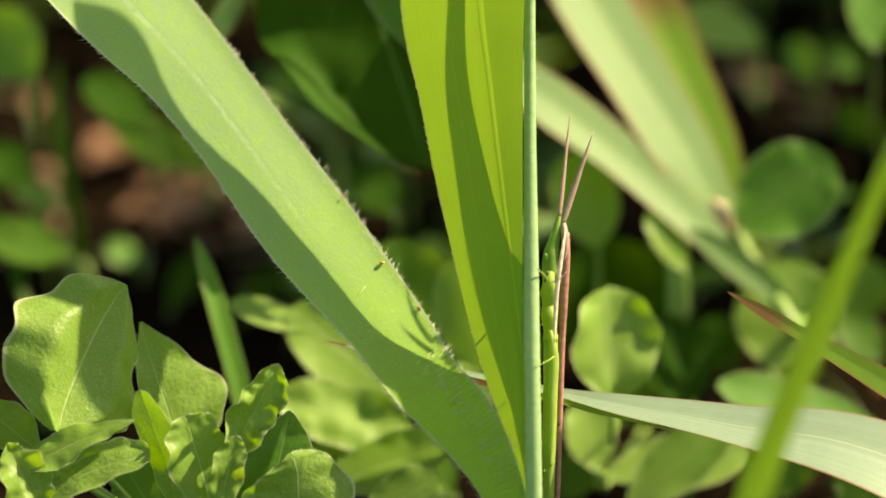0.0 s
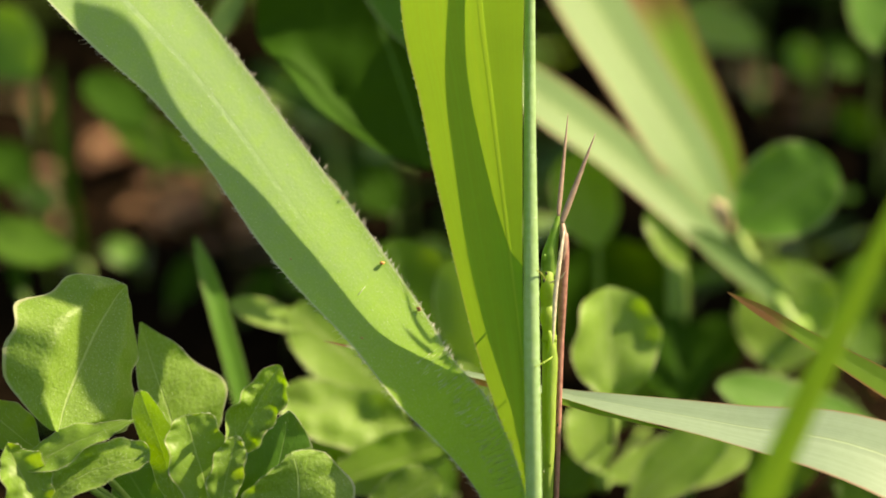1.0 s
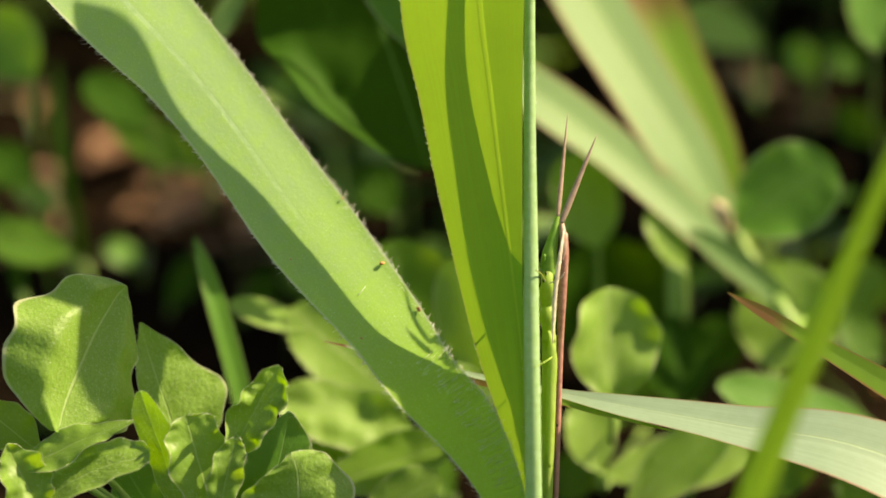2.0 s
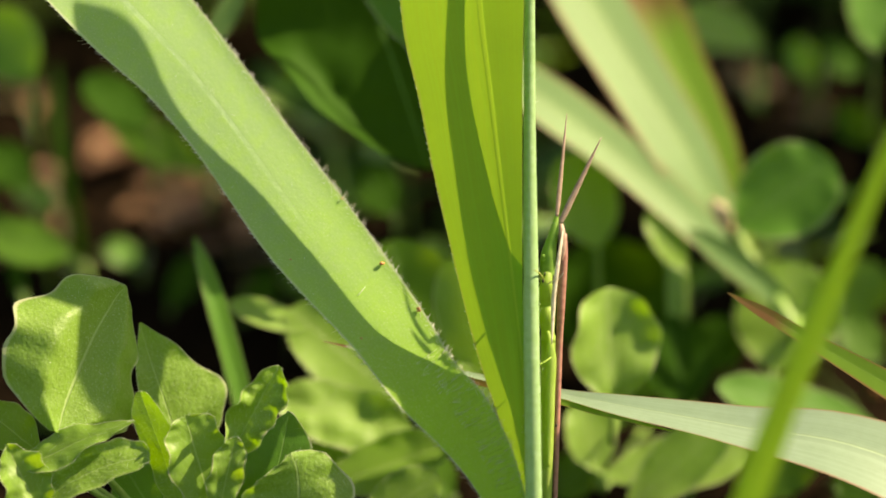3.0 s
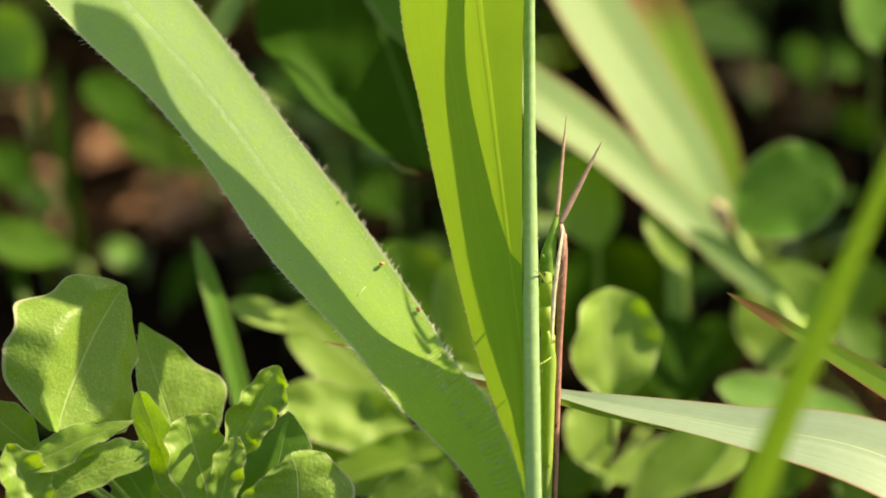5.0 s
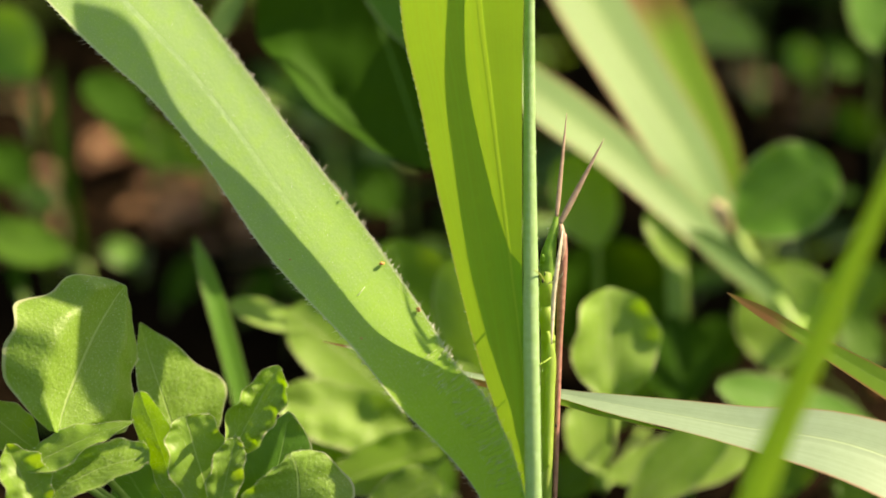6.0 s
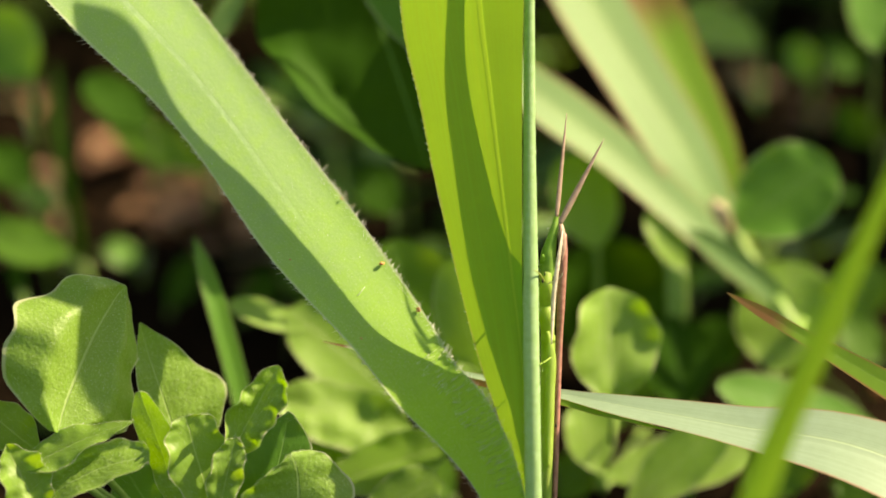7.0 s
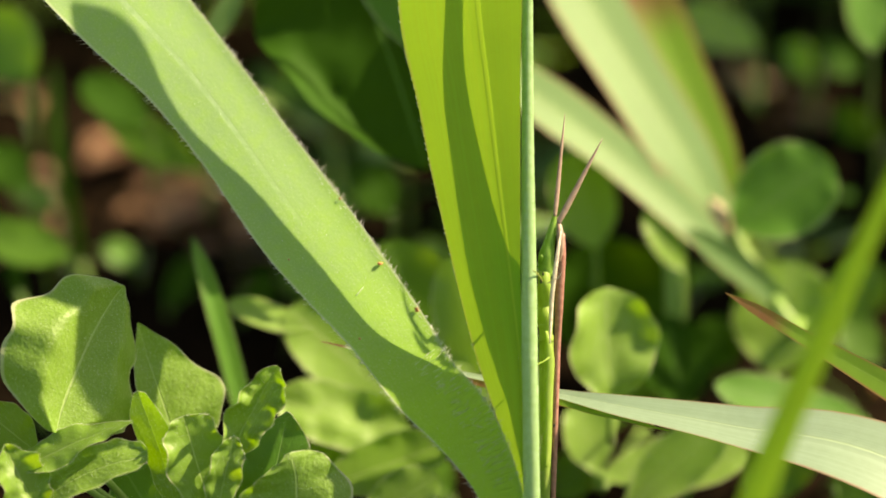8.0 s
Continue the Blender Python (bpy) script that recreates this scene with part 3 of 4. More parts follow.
# ---- weeds ----
def herb(label, root, leaves, group="", stem_radius=0.0009, name="weed", stem_mat=None, back=0.0):
    """A low plant: a stalk from its root to the leaves' bases. leaves: (base, tip, left, right, face, material, options)."""
    root = Vector(root)
    top = thing(name, root, label, "weed", group)
    crown = sum((Vector(l[0]) for l in leaves), Vector()) / len(leaves)
    crown.z = max(crown.z * 0.75, 0.006)
    crown += FORE * back
    bm = bmesh.new()
    thin = stem_radius * (0.6 if len(leaves) == 1 else 1.0)
    tube(bm, [root - Vector((0, 0, 0.004)), root.lerp(crown, 0.5) + Vector((0.001, 0.001, 0)), crown], [thin * 1.2, thin, thin * 0.8], 7, 8)
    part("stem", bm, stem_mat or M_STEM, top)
    for k, (base, tip, left, right, face, mat, kw) in enumerate(leaves):
        kw = dict(kw)
        sag, fuzz = kw.pop("sag", (0, 0, 0)), kw.pop("fuzz", 0)
        outline = kw.pop("outline", OVAL)
        rows = kw.pop("rows", None) or oval_rows(base, tip, left, right, sag, outline)
        bm = bmesh.new()
        margins = ribbon(bm, rows, face, seed=k * 1.3, **kw)
        leaf = part("leaf", bm, mat, top)
        if fuzz:
            fb = bmesh.new()
            for mg in margins:
                margin_hairs(fb, mg, fuzz, 0.00035, r=0.000016)
            tagged(part("leaf_fuzz", fb, M_HAIR, leaf), kind="stuff")
        bm = bmesh.new()
        b = Vector(base)
        tube(bm, [crown, crown.lerp(b, 0.6) + Vector((0, 0, 0.001)), b.lerp(Vector(tip), 0.04)], [0.0007, 0.0006, 0.0004], 6, 6)
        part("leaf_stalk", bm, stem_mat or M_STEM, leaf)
    return top


S = dict(n=36, m=16, wave=0.12, waves=2.5, bow=0.12, crumple=0.0006, scallop=0.05)


def wavy(rows, wave=0.10, waves=2.5, fold=0.12, crumple=0.0007, scallop=0.05, bow=0.0, cell=0.006):
    return dict(n=44, m=20, wave=wave, waves=waves, fold=fold, crumple=crumple, scallop=scallop, bow=bow, cell=cell, fuzz=220, rows=rows)


wavy_weed = herb("fresh green weed with crinkled wavy-edged leaves beside the grass", (-0.06201, -0.0003, -0), [
    ((-0.06797, -0.01164, 0.04978), (-0.05719, 0.0055, 0.07084), 0, 0, facing(0.75, 0.09), M_WEED, wavy([
        ((-0.06786, -0.01225, 0.05005), 0.0015, 0.0015), ((-0.06724, -0.00991, 0.05305), 0.0088, 0.0125), ((-0.06622, -0.00758, 0.05596), 0.0126, 0.0172), ((-0.06462, -0.0048, 0.05936), 0.0152, 0.0148), ((-0.06301, -0.00201, 0.06279), 0.0148, 0.0112),
        ((-0.06137, 0.00043, 0.06573), 0.011, 0.0108), ((-0.0596, 0.00263, 0.06835), 0.0098, 0.0074), ((-0.05828, 0.0041, 0.07007), 0.005, 0.0034), ((-0.05703, 0.00513, 0.0712), 0.0002, 0.0002)], wave=0.10, scallop=0.05, crumple=0.0006, fold=0.27, cell=0.009) | dict(rim_curl=-0.5, rim_from=0.5)),
    ((-0.04697, 0.00015, 0.03657), (-0.05548, 0.00828, 0.06327), 0, 0, facing(0.3, 0.45), M_WEED, wavy([
        ((-0.04697, 0.00015, 0.03657), 0.001001, 0.002002), ((-0.04749, 0.00104, 0.039), 0.003003, 0.004604), ((-0.04883, 0.00245, 0.04288), 0.004804, 0.008807), ((-0.05038, 0.00405, 0.04726), 0.005204, 0.01181), ((-0.05209, 0.00535, 0.05232), 0.004204, 0.009008), ((-0.05389, 0.00684, 0.05785), 0.002402, 0.004804), ((-0.05527, 0.00814, 0.06288), 0.0002002, 0.0002002)], wave=0.06, fold=0.1)),
    ((-0.04664, -0.01612, 0.0357), (-0.05344, -0.00859, 0.05639), 0, 0, facing(-0.5, 0.1), M_WEED, wavy([
        ((-0.04664, -0.01612, 0.0357), 0.001001, 0.001001), ((-0.04784, -0.01434, 0.04059), 0.002402, 0.002402), ((-0.04964, -0.01229, 0.04624), 0.003403, 0.003403), ((-0.05184, -0.01023, 0.05188), 0.003403, 0.003203), ((-0.05324, -0.00887, 0.05564), 0.001601, 0.001802), ((-0.05354, -0.00852, 0.05658), 0.0002002, 0.0002002)])),
    ((-0.03693, -0.01246, 0.04577), (-0.02872, -0.00715, 0.06034), 0, 0, facing(0.3, 0.2), M_WEED, wavy([
        ((-0.03727, -0.01224, 0.0449), 0.001001, 0.001201), ((-0.03544, -0.01095, 0.04947), 0.004003, 0.003203), ((-0.03322, -0.00984, 0.05335), 0.004404, 0.003803), ((-0.0314, -0.00888, 0.05674), 0.003403, 0.004003), ((-0.02978, -0.00811, 0.05945), 0.002402, 0.002802), ((-0.02868, -0.00773, 0.0608), 0.0004003, 0.0004003)], wave=0.3, waves=3, fold=0.35, crumple=0.0009, scallop=0.1, cell=0.004) | dict(rim_curl=0.5, rim_from=0.8)),
    ((-0.04125, -0.01769, 0.03724), (-0.04543, -0.01183, 0.05335), 0, 0, facing(0.15, 0.5), M_WEED_YOUNG, wavy([
        ((-0.04105, -0.01786, 0.03677), 0.002802, 0.002802), ((-0.04205, -0.01582, 0.04239), 0.005204, 0.005004), ((-0.04354, -0.01411, 0.04707), 0.005505, 0.005805), ((-0.04454, -0.01282, 0.05063), 0.004604, 0.004804), ((-0.04523, -0.01214, 0.0525), 0.003003, 0.003603), ((-0.04543, -0.0119, 0.05316), 0.0006005, 0.0006005)], wave=0.16, waves=2.5, fold=0.2, crumple=0.0009, scallop=0.08, cell=0.004)),
    ((-0.03897, -0.01859, 0.03768), (-0.03618, -0.01407, 0.05011), 0, 0, facing(0.2, 0.4), M_WEED_YOUNG, wavy([
        ((-0.03937, -0.01893, 0.03675), 0.001802, 0.001802), ((-0.03837, -0.01707, 0.04189), 0.003203, 0.002802), ((-0.03738, -0.01554, 0.04609), 0.003003, 0.002802), ((-0.03658, -0.01452, 0.04889), 0.001802, 0.001802), ((-0.03618, -0.01404, 0.0502), 0.0002002, 0.0002002)], wave=0.25, waves=2.5, fold=0.3, crumple=0.0008, scallop=0.1, cell=0.004)),
    # M_WEED_MID here puts the shade of neighbouring leaves into the colour.
    ((-0.03199, -0.01057, 0.02758), (-0.02777, -0.00157, 0.04938), 0, 0, facing(0.0, -0.15), M_WEED_MID, wavy([
        ((-0.03281, -0.01057, 0.02758), 0.004003, 0.004003), ((-0.03118, -0.00778, 0.03523), 0.007606, 0.007606), ((-0.02958, -0.00523, 0.04077), 0.006806, 0.006405), ((-0.02849, -0.00303, 0.04535), 0.004404, 0.004604), ((-0.02788, -0.00191, 0.04842), 0.001401, 0.001601), ((-0.02777, -0.00153, 0.04948), 0.0002002, 0.0002002)], wave=0.05, scallop=0.02, crumple=0.0004)),
    ((-0.0263, -0.02127, 0.02741), (-0.02658, -0.01597, 0.04782), 0, 0, facing(0.1, 0.6), M_WEED, wavy([
        ((-0.0261, -0.02127, 0.02741), 0.004003, 0.004003), ((-0.02568, -0.01933, 0.03419), 0.009008, 0.009508), ((-0.02535, -0.01791, 0.03955), 0.009608, 0.01021), ((-0.02542, -0.01691, 0.04378), 0.007406, 0.008007), ((-0.02599, -0.01645, 0.04651), 0.004003, 0.004604), ((-0.02668, -0.01597, 0.04782), 0.0006005, 0.0006005)], wave=0.1, bow=-0.12, fold=0.0)),
    ((-0.07098, -0.01808, 0.03908), (-0.05129, -0.01523, 0.04693), 0, 0, facing(0.1, 0.8), M_WEED, wavy([
        ((-0.07177, -0.01825, 0.03862), 0.0014, 0.0014), ((-0.067, -0.01713, 0.0417), 0.0034, 0.0036), ((-0.06153, -0.01611, 0.0445), 0.0042, 0.0042), ((-0.05686, -0.0156, 0.0459), 0.0040, 0.0038), ((-0.05328, -0.01536, 0.04656), 0.0034, 0.0030), ((-0.05149, -0.01529, 0.04674), 0.0014, 0.0012)], wave=0.07, fold=0.05) | dict(rim_curl=0.28, rim_from=0.72)),
    ((-0.07205, -0.01498, 0.04616), (-0.05454, -0.0128, 0.05215), 0, 0, facing(-0.1, 0.7), M_WEED_YOUNG, wavy([
        ((-0.07345, -0.01532, 0.04523), 0.0016, 0.0018), ((-0.06887, -0.01467, 0.047), 0.0034, 0.0036), ((-0.06409, -0.01389, 0.04915), 0.0034, 0.0027), ((-0.05912, -0.01321, 0.05102), 0.0018, 0.0016), ((-0.05434, -0.01259, 0.05271), 0.0002, 0.0002)], wave=0.10, fold=0.1)),
    ((-0.07242, -0.00682, 0.04373), (-0.08358, -0.00376, 0.05212), 0.004404, 0.004404, facing(0.0, 0.5), M_WEED_YOUNG, dict(S)),
    ((-0.07032, -0.01984, 0.03719), (-0.07657, -0.01543, 0.04931), 0.004604, 0.004604, facing(0.3, 0.5), M_WEED_YOUNG, wavy(None, wave=0.25, waves=3, fold=0.4, crumple=0.0009, scallop=0.1, cell=0.004)),
    ((-0.0479, -0.00605, 0.02244), (-0.059, 0.00177, 0.03809), 0.007506, 0.007506, facing(0.0, -0.15), M_WEED_MID, dict(S)),
], group="weeds round the grass", stem_radius=0.0016, back=0.014)
for k, leaf in enumerate([o for o in wavy_weed.children if o.name.startswith("leaf")]):
    surface_bristles(leaf, 380, 0.00016, 0.0, 1.0, 20 + k)


def back_leaf(label, base, tip, half, face, mat, root, **kw):
    o = dict(n=26, m=10, wave=0.07, waves=2, bow=0.12, outline=ROUND)
    o.update(kw)
    return herb(label, root, [(base, tip, half, half, face, mat, o)], "weeds round the grass", stem_mat=M_STEM_SHADED if mat in (M_WEED_SHADED, M_WEED_BACK, M_WEED_MID) else None)


def back_weeds():
    # G2 weeds get most of their shade from darkened leaf colours.
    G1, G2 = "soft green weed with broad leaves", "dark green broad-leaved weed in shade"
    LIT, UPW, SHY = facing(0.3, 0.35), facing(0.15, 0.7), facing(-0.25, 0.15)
    # Big leaf turned from the sun; its dimness is in the base colour.
    herb(G2, (0.01662, 0.31648, -0), [((-0.0209, 0.08012, 0.12469), (-0.00272, 0.05996, 0.07515), 0, 0, facing(0.0, 0.02), M_WEED_SHADED, dict(
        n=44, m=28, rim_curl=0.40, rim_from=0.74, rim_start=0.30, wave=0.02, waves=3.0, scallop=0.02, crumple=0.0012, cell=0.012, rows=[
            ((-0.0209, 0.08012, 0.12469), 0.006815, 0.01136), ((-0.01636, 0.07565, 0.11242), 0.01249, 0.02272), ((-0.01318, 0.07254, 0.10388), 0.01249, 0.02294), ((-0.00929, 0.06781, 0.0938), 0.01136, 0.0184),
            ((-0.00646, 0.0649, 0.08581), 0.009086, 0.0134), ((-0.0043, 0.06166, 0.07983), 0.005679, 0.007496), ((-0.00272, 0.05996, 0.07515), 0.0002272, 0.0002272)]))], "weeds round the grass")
    back_leaf(G1, (0.06209, 0.08626, 0.05386), (0.08314, 0.09099, 0.06686), 0.009866, facing(0.3, 0.4), M_WEED_MID, (0.09467, 0.28875, -0))
    back_leaf(G1, (0.03351, 0.03655, 0.03424), (0.03273, 0.04444, 0.05589), 0.009797, LIT, M_WEED, (0.04161, 0.14069, -0), crumple=0.0026, cell=0.012, fold=0.3, wave=0.12, scallop=0.05)
    back_leaf(G1, (-0.00784, 0.04574, 0.03024), (-0.03055, 0.05234, 0.04838), 0.007496, facing(0.12, 0.2), M_WEED, (-0.01094, 0.11356, 0))
    back_leaf(G1, (-0.00436, 0.0361, 0.02713), (-0.03286, 0.03877, 0.03449), 0.006707, facing(0.1, 0.4), M_WEED, (-0.01071, 0.10083, -0), crumple=0.0034, cell=0.010)
    back_leaf(G1, (-0.02469, 0.02619, 0.02039), (0.00176, 0.02951, 0.0295), 0.00573, UPW, M_WEED_YOUNG, (-0.01675, 0.08863, -0), crumple=0.001)
    back_leaf(G1, (-0.02727, 0.03552, 0.02556), (-0.00268, 0.03399, 0.02136), 0.005589, UPW, M_WEED_YOUNG, (-0.01557, 0.09163, -0))
    back_leaf(G1, (-0.01555, 0.01484, 0.01842), (-0.00043, 0.01816, 0.02755), 0.005398, UPW, M_WEED, (-0.01261, 0.07121, 0))
    back_leaf(G1, (-0.00104, 0.05631, 0.03005), (-0.01089, 0.06641, 0.0578), 0.01019, facing(0.1, 0.05), M_WEED_BACK, (-0.00334, 0.15517, -0))
    back_leaf(G1, (0.03352, 0.08931, 0.04762), (0.02745, 0.09637, 0.06702), 0.007894, LIT, M_WEED, (0.04167, 0.23858, -0))
    back_leaf(G1, (0.07183, 0.08479, 0.02057), (0.07673, 0.09317, 0.04361), 0.01225, LIT, M_WEED, (0.08928, 0.19438, 0))
    back_leaf(G1, (0.08988, 0.05314, 0.02134), (0.05629, 0.05631, 0.03005), 0.00556, UPW, M_WEED_MID, (0.09056, 0.14069, -0))
    back_leaf(G1, (0.03166, 0.04563, 0.0153), (0.02822, 0.05073, 0.02931), 0.0056, LIT, M_WEED, (0.03595, 0.11356, 0))
    back_leaf(G1, (0.0328, 0.04543, 0.01476), (0.06263, 0.047, 0.01908), 0.006653, UPW, M_WEED, (0.04767, 0.11356, 0))
    back_leaf(G1, (0.03703, 0.03855, 0.01049), (0.0577, 0.0466, 0.02676), 0.005725, SHY, M_WEED, (0.04717, 0.10713, 0))
    back_leaf(G1, (0.05138, 0.07829, 0.04656), (0.04339, 0.08269, 0.05866), 0.0036, LIT, M_WEED_YOUNG, (0.0572, 0.14069, -0))
    back_leaf(G1, (0.05186, 0.07309, 0.01767), (0.04747, 0.07782, 0.0365), 0.008, LIT, M_WEED_SHADED, (0.0582, 0.14069, -0))
    back_leaf(G1, (-0.06647, 0.13216, 0.063), (-0.08199, 0.13548, 0.07212), 0.005431, LIT, M_WEED_SHADED, (-0.09266, 0.33407, -0))
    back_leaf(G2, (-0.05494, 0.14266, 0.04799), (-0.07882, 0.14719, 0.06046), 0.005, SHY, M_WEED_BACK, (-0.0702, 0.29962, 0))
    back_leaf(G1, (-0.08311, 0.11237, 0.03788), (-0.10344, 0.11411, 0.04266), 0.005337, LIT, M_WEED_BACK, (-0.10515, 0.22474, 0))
    back_leaf(G1, (-0.04853, 0.07968, 0.09426), (-0.041, 0.08444, 0.10732), 0.002499, LIT, M_GRASS_TUFT, (-0.07248, 0.34622, -0))
    back_leaf(G1, (0.00315, 0.06403, 0.09511), (-0.01619, 0.07211, 0.1173), 0.006, SHY, M_WEED_MID, (0.00939, 0.17032, -0.0))
    back_leaf(G1, (-0.02658, 0.05098, 0.04464), (-0.04305, 0.05273, 0.04945), 0.00318, UPW, M_WEED, (-0.03613, 0.17031, 0))
    back_leaf(G1, (0.00687, 0.0438, 0.0366), (0.00237, 0.05208, 0.05936), 0.005859, SHY, M_WEED, (0.00869, 0.12012, 0))
    back_leaf(G1, (0.00832, 0.02415, 0.02354), (0.00307, 0.03201, 0.04515), 0.005257, LIT, M_WEED, (0.00825, 0.08863, -0))
    back_leaf(G1, (0.09734, 0.12802, 0.08087), (0.0948, 0.13454, 0.09878), 0.005718, LIT, M_WEED_MID, (0.13563, 0.34622, -0))
    back_leaf(G1, (0.07892, 0.18166, 0.06745), (0.05801, 0.18453, 0.07531), 0.006, LIT, M_WEED, (0.09982, 0.41267, -0))
    back_leaf(G2, (0.10472, 0.15447, 0.05121), (0.09365, 0.15724, 0.05882), 0.0045, facing(0.0, -0.3), M_WEED_SHADED, (0.1382, 0.3401, -0.0))
    back_leaf(G2, (0.09287, 0.18214, 0.06876), (0.10263, 0.17928, 0.0609), 0.0045, LIT, M_WEED_SHADED, (0.1363, 0.4657, -0.0))
    back_leaf(G2, (0.09442, 0.19806, 0.05402), (0.08867, 0.20151, 0.06349), 0.004, SHY, M_WEED_MID, (0.1269, 0.4127, 0.0))
    back_leaf(G2, (0.0662, 0.21986, 0.05543), (0.07511, 0.2229, 0.0638), 0.004, UPW, M_WEED, (0.0898, 0.45, 0.0))
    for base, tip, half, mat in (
        ((0.03195, 0.08975, 0.00496), (0.04693, 0.09487, 0.01904), 0.005617, M_WEED_BACK), ((0.05922, 0.10325, 0.01281), (0.0643, 0.10759, 0.02475), 0.005718, M_WEED_SHADED),
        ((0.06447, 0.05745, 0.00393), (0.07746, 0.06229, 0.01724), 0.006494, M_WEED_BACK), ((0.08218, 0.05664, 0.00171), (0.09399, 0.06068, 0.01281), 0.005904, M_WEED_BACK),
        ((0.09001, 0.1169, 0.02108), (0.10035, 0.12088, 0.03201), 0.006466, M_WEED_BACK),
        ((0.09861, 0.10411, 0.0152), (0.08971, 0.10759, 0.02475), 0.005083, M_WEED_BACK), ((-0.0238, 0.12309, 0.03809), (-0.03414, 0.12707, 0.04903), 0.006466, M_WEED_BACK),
        ((-0.01548, 0.10085, 0.03546), (-0.02796, 0.10341, 0.0425), 0.005617, M_WEED_SHADED), ((-0.01067, 0.11541, 0.04624), (-0.0183, 0.11933, 0.05699), 0.005083, M_WEED_SHADED),
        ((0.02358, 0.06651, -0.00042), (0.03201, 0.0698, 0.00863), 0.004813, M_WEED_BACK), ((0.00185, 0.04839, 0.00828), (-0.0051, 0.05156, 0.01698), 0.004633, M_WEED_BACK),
        ((0.0505, 0.04839, 0.00828), (0.04703, 0.05314, 0.02134), 0.005212, M_WEED_BACK), ((-0.09526, 0.13655, 0.04584), (-0.10578, 0.1397, 0.0545), 0.005263, M_WEED_SHADED),
        ((-0.03737, 0.1325, 0.03471), (-0.02947, 0.1352, 0.04213), 0.004605, M_WEED_SHADED)):
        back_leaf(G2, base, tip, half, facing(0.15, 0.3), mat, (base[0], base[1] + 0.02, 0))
    # Two darkened leaves added to fill the shaded hollow.
    back_leaf(G2, (0.03895, 0.10503, 0.01482), (0.03314, 0.10332, 0.04518), 0.013, facing(0.35, -0.35), M_WEED_SHADED, (0.05, 0.20, 0))
    back_leaf(G2, (0.05305, 0.12248, 0.01888), (0.04428, 0.11657, 0.03771), 0.009, facing(0.35, -0.35), M_WEED_SHADED, (0.075, 0.22, 0))
    back_leaf(G2, (-0.04857, 0.149, 0.00694), (-0.04088, 0.15331, 0.0188), 0.004, LIT, M_WEED_SHADED, (-0.0518, 0.1903, -0.0))
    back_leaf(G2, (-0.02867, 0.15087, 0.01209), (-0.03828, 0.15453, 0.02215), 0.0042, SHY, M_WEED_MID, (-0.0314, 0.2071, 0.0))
    back_leaf(G2, (-0.0664, 0.15017, 0.01016), (-0.05927, 0.15453, 0.02215), 0.0038, UPW, M_WEED_SHADED, (-0.072, 0.2007, 0.0))
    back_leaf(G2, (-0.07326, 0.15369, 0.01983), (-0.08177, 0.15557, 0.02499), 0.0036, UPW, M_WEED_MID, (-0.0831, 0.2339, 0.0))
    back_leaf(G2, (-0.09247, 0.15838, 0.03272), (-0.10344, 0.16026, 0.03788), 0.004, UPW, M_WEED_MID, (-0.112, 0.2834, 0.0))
    back_leaf(G2, (-0.0225, 0.14759, 0.00307), (-0.01701, 0.15134, 0.01338), 0.0045, SHY, M_WEED_SHADED, (-0.0236, 0.1782, 0.0))
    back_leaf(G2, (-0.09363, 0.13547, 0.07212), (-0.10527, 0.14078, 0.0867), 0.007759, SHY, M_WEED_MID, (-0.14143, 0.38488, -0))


back_weeds()


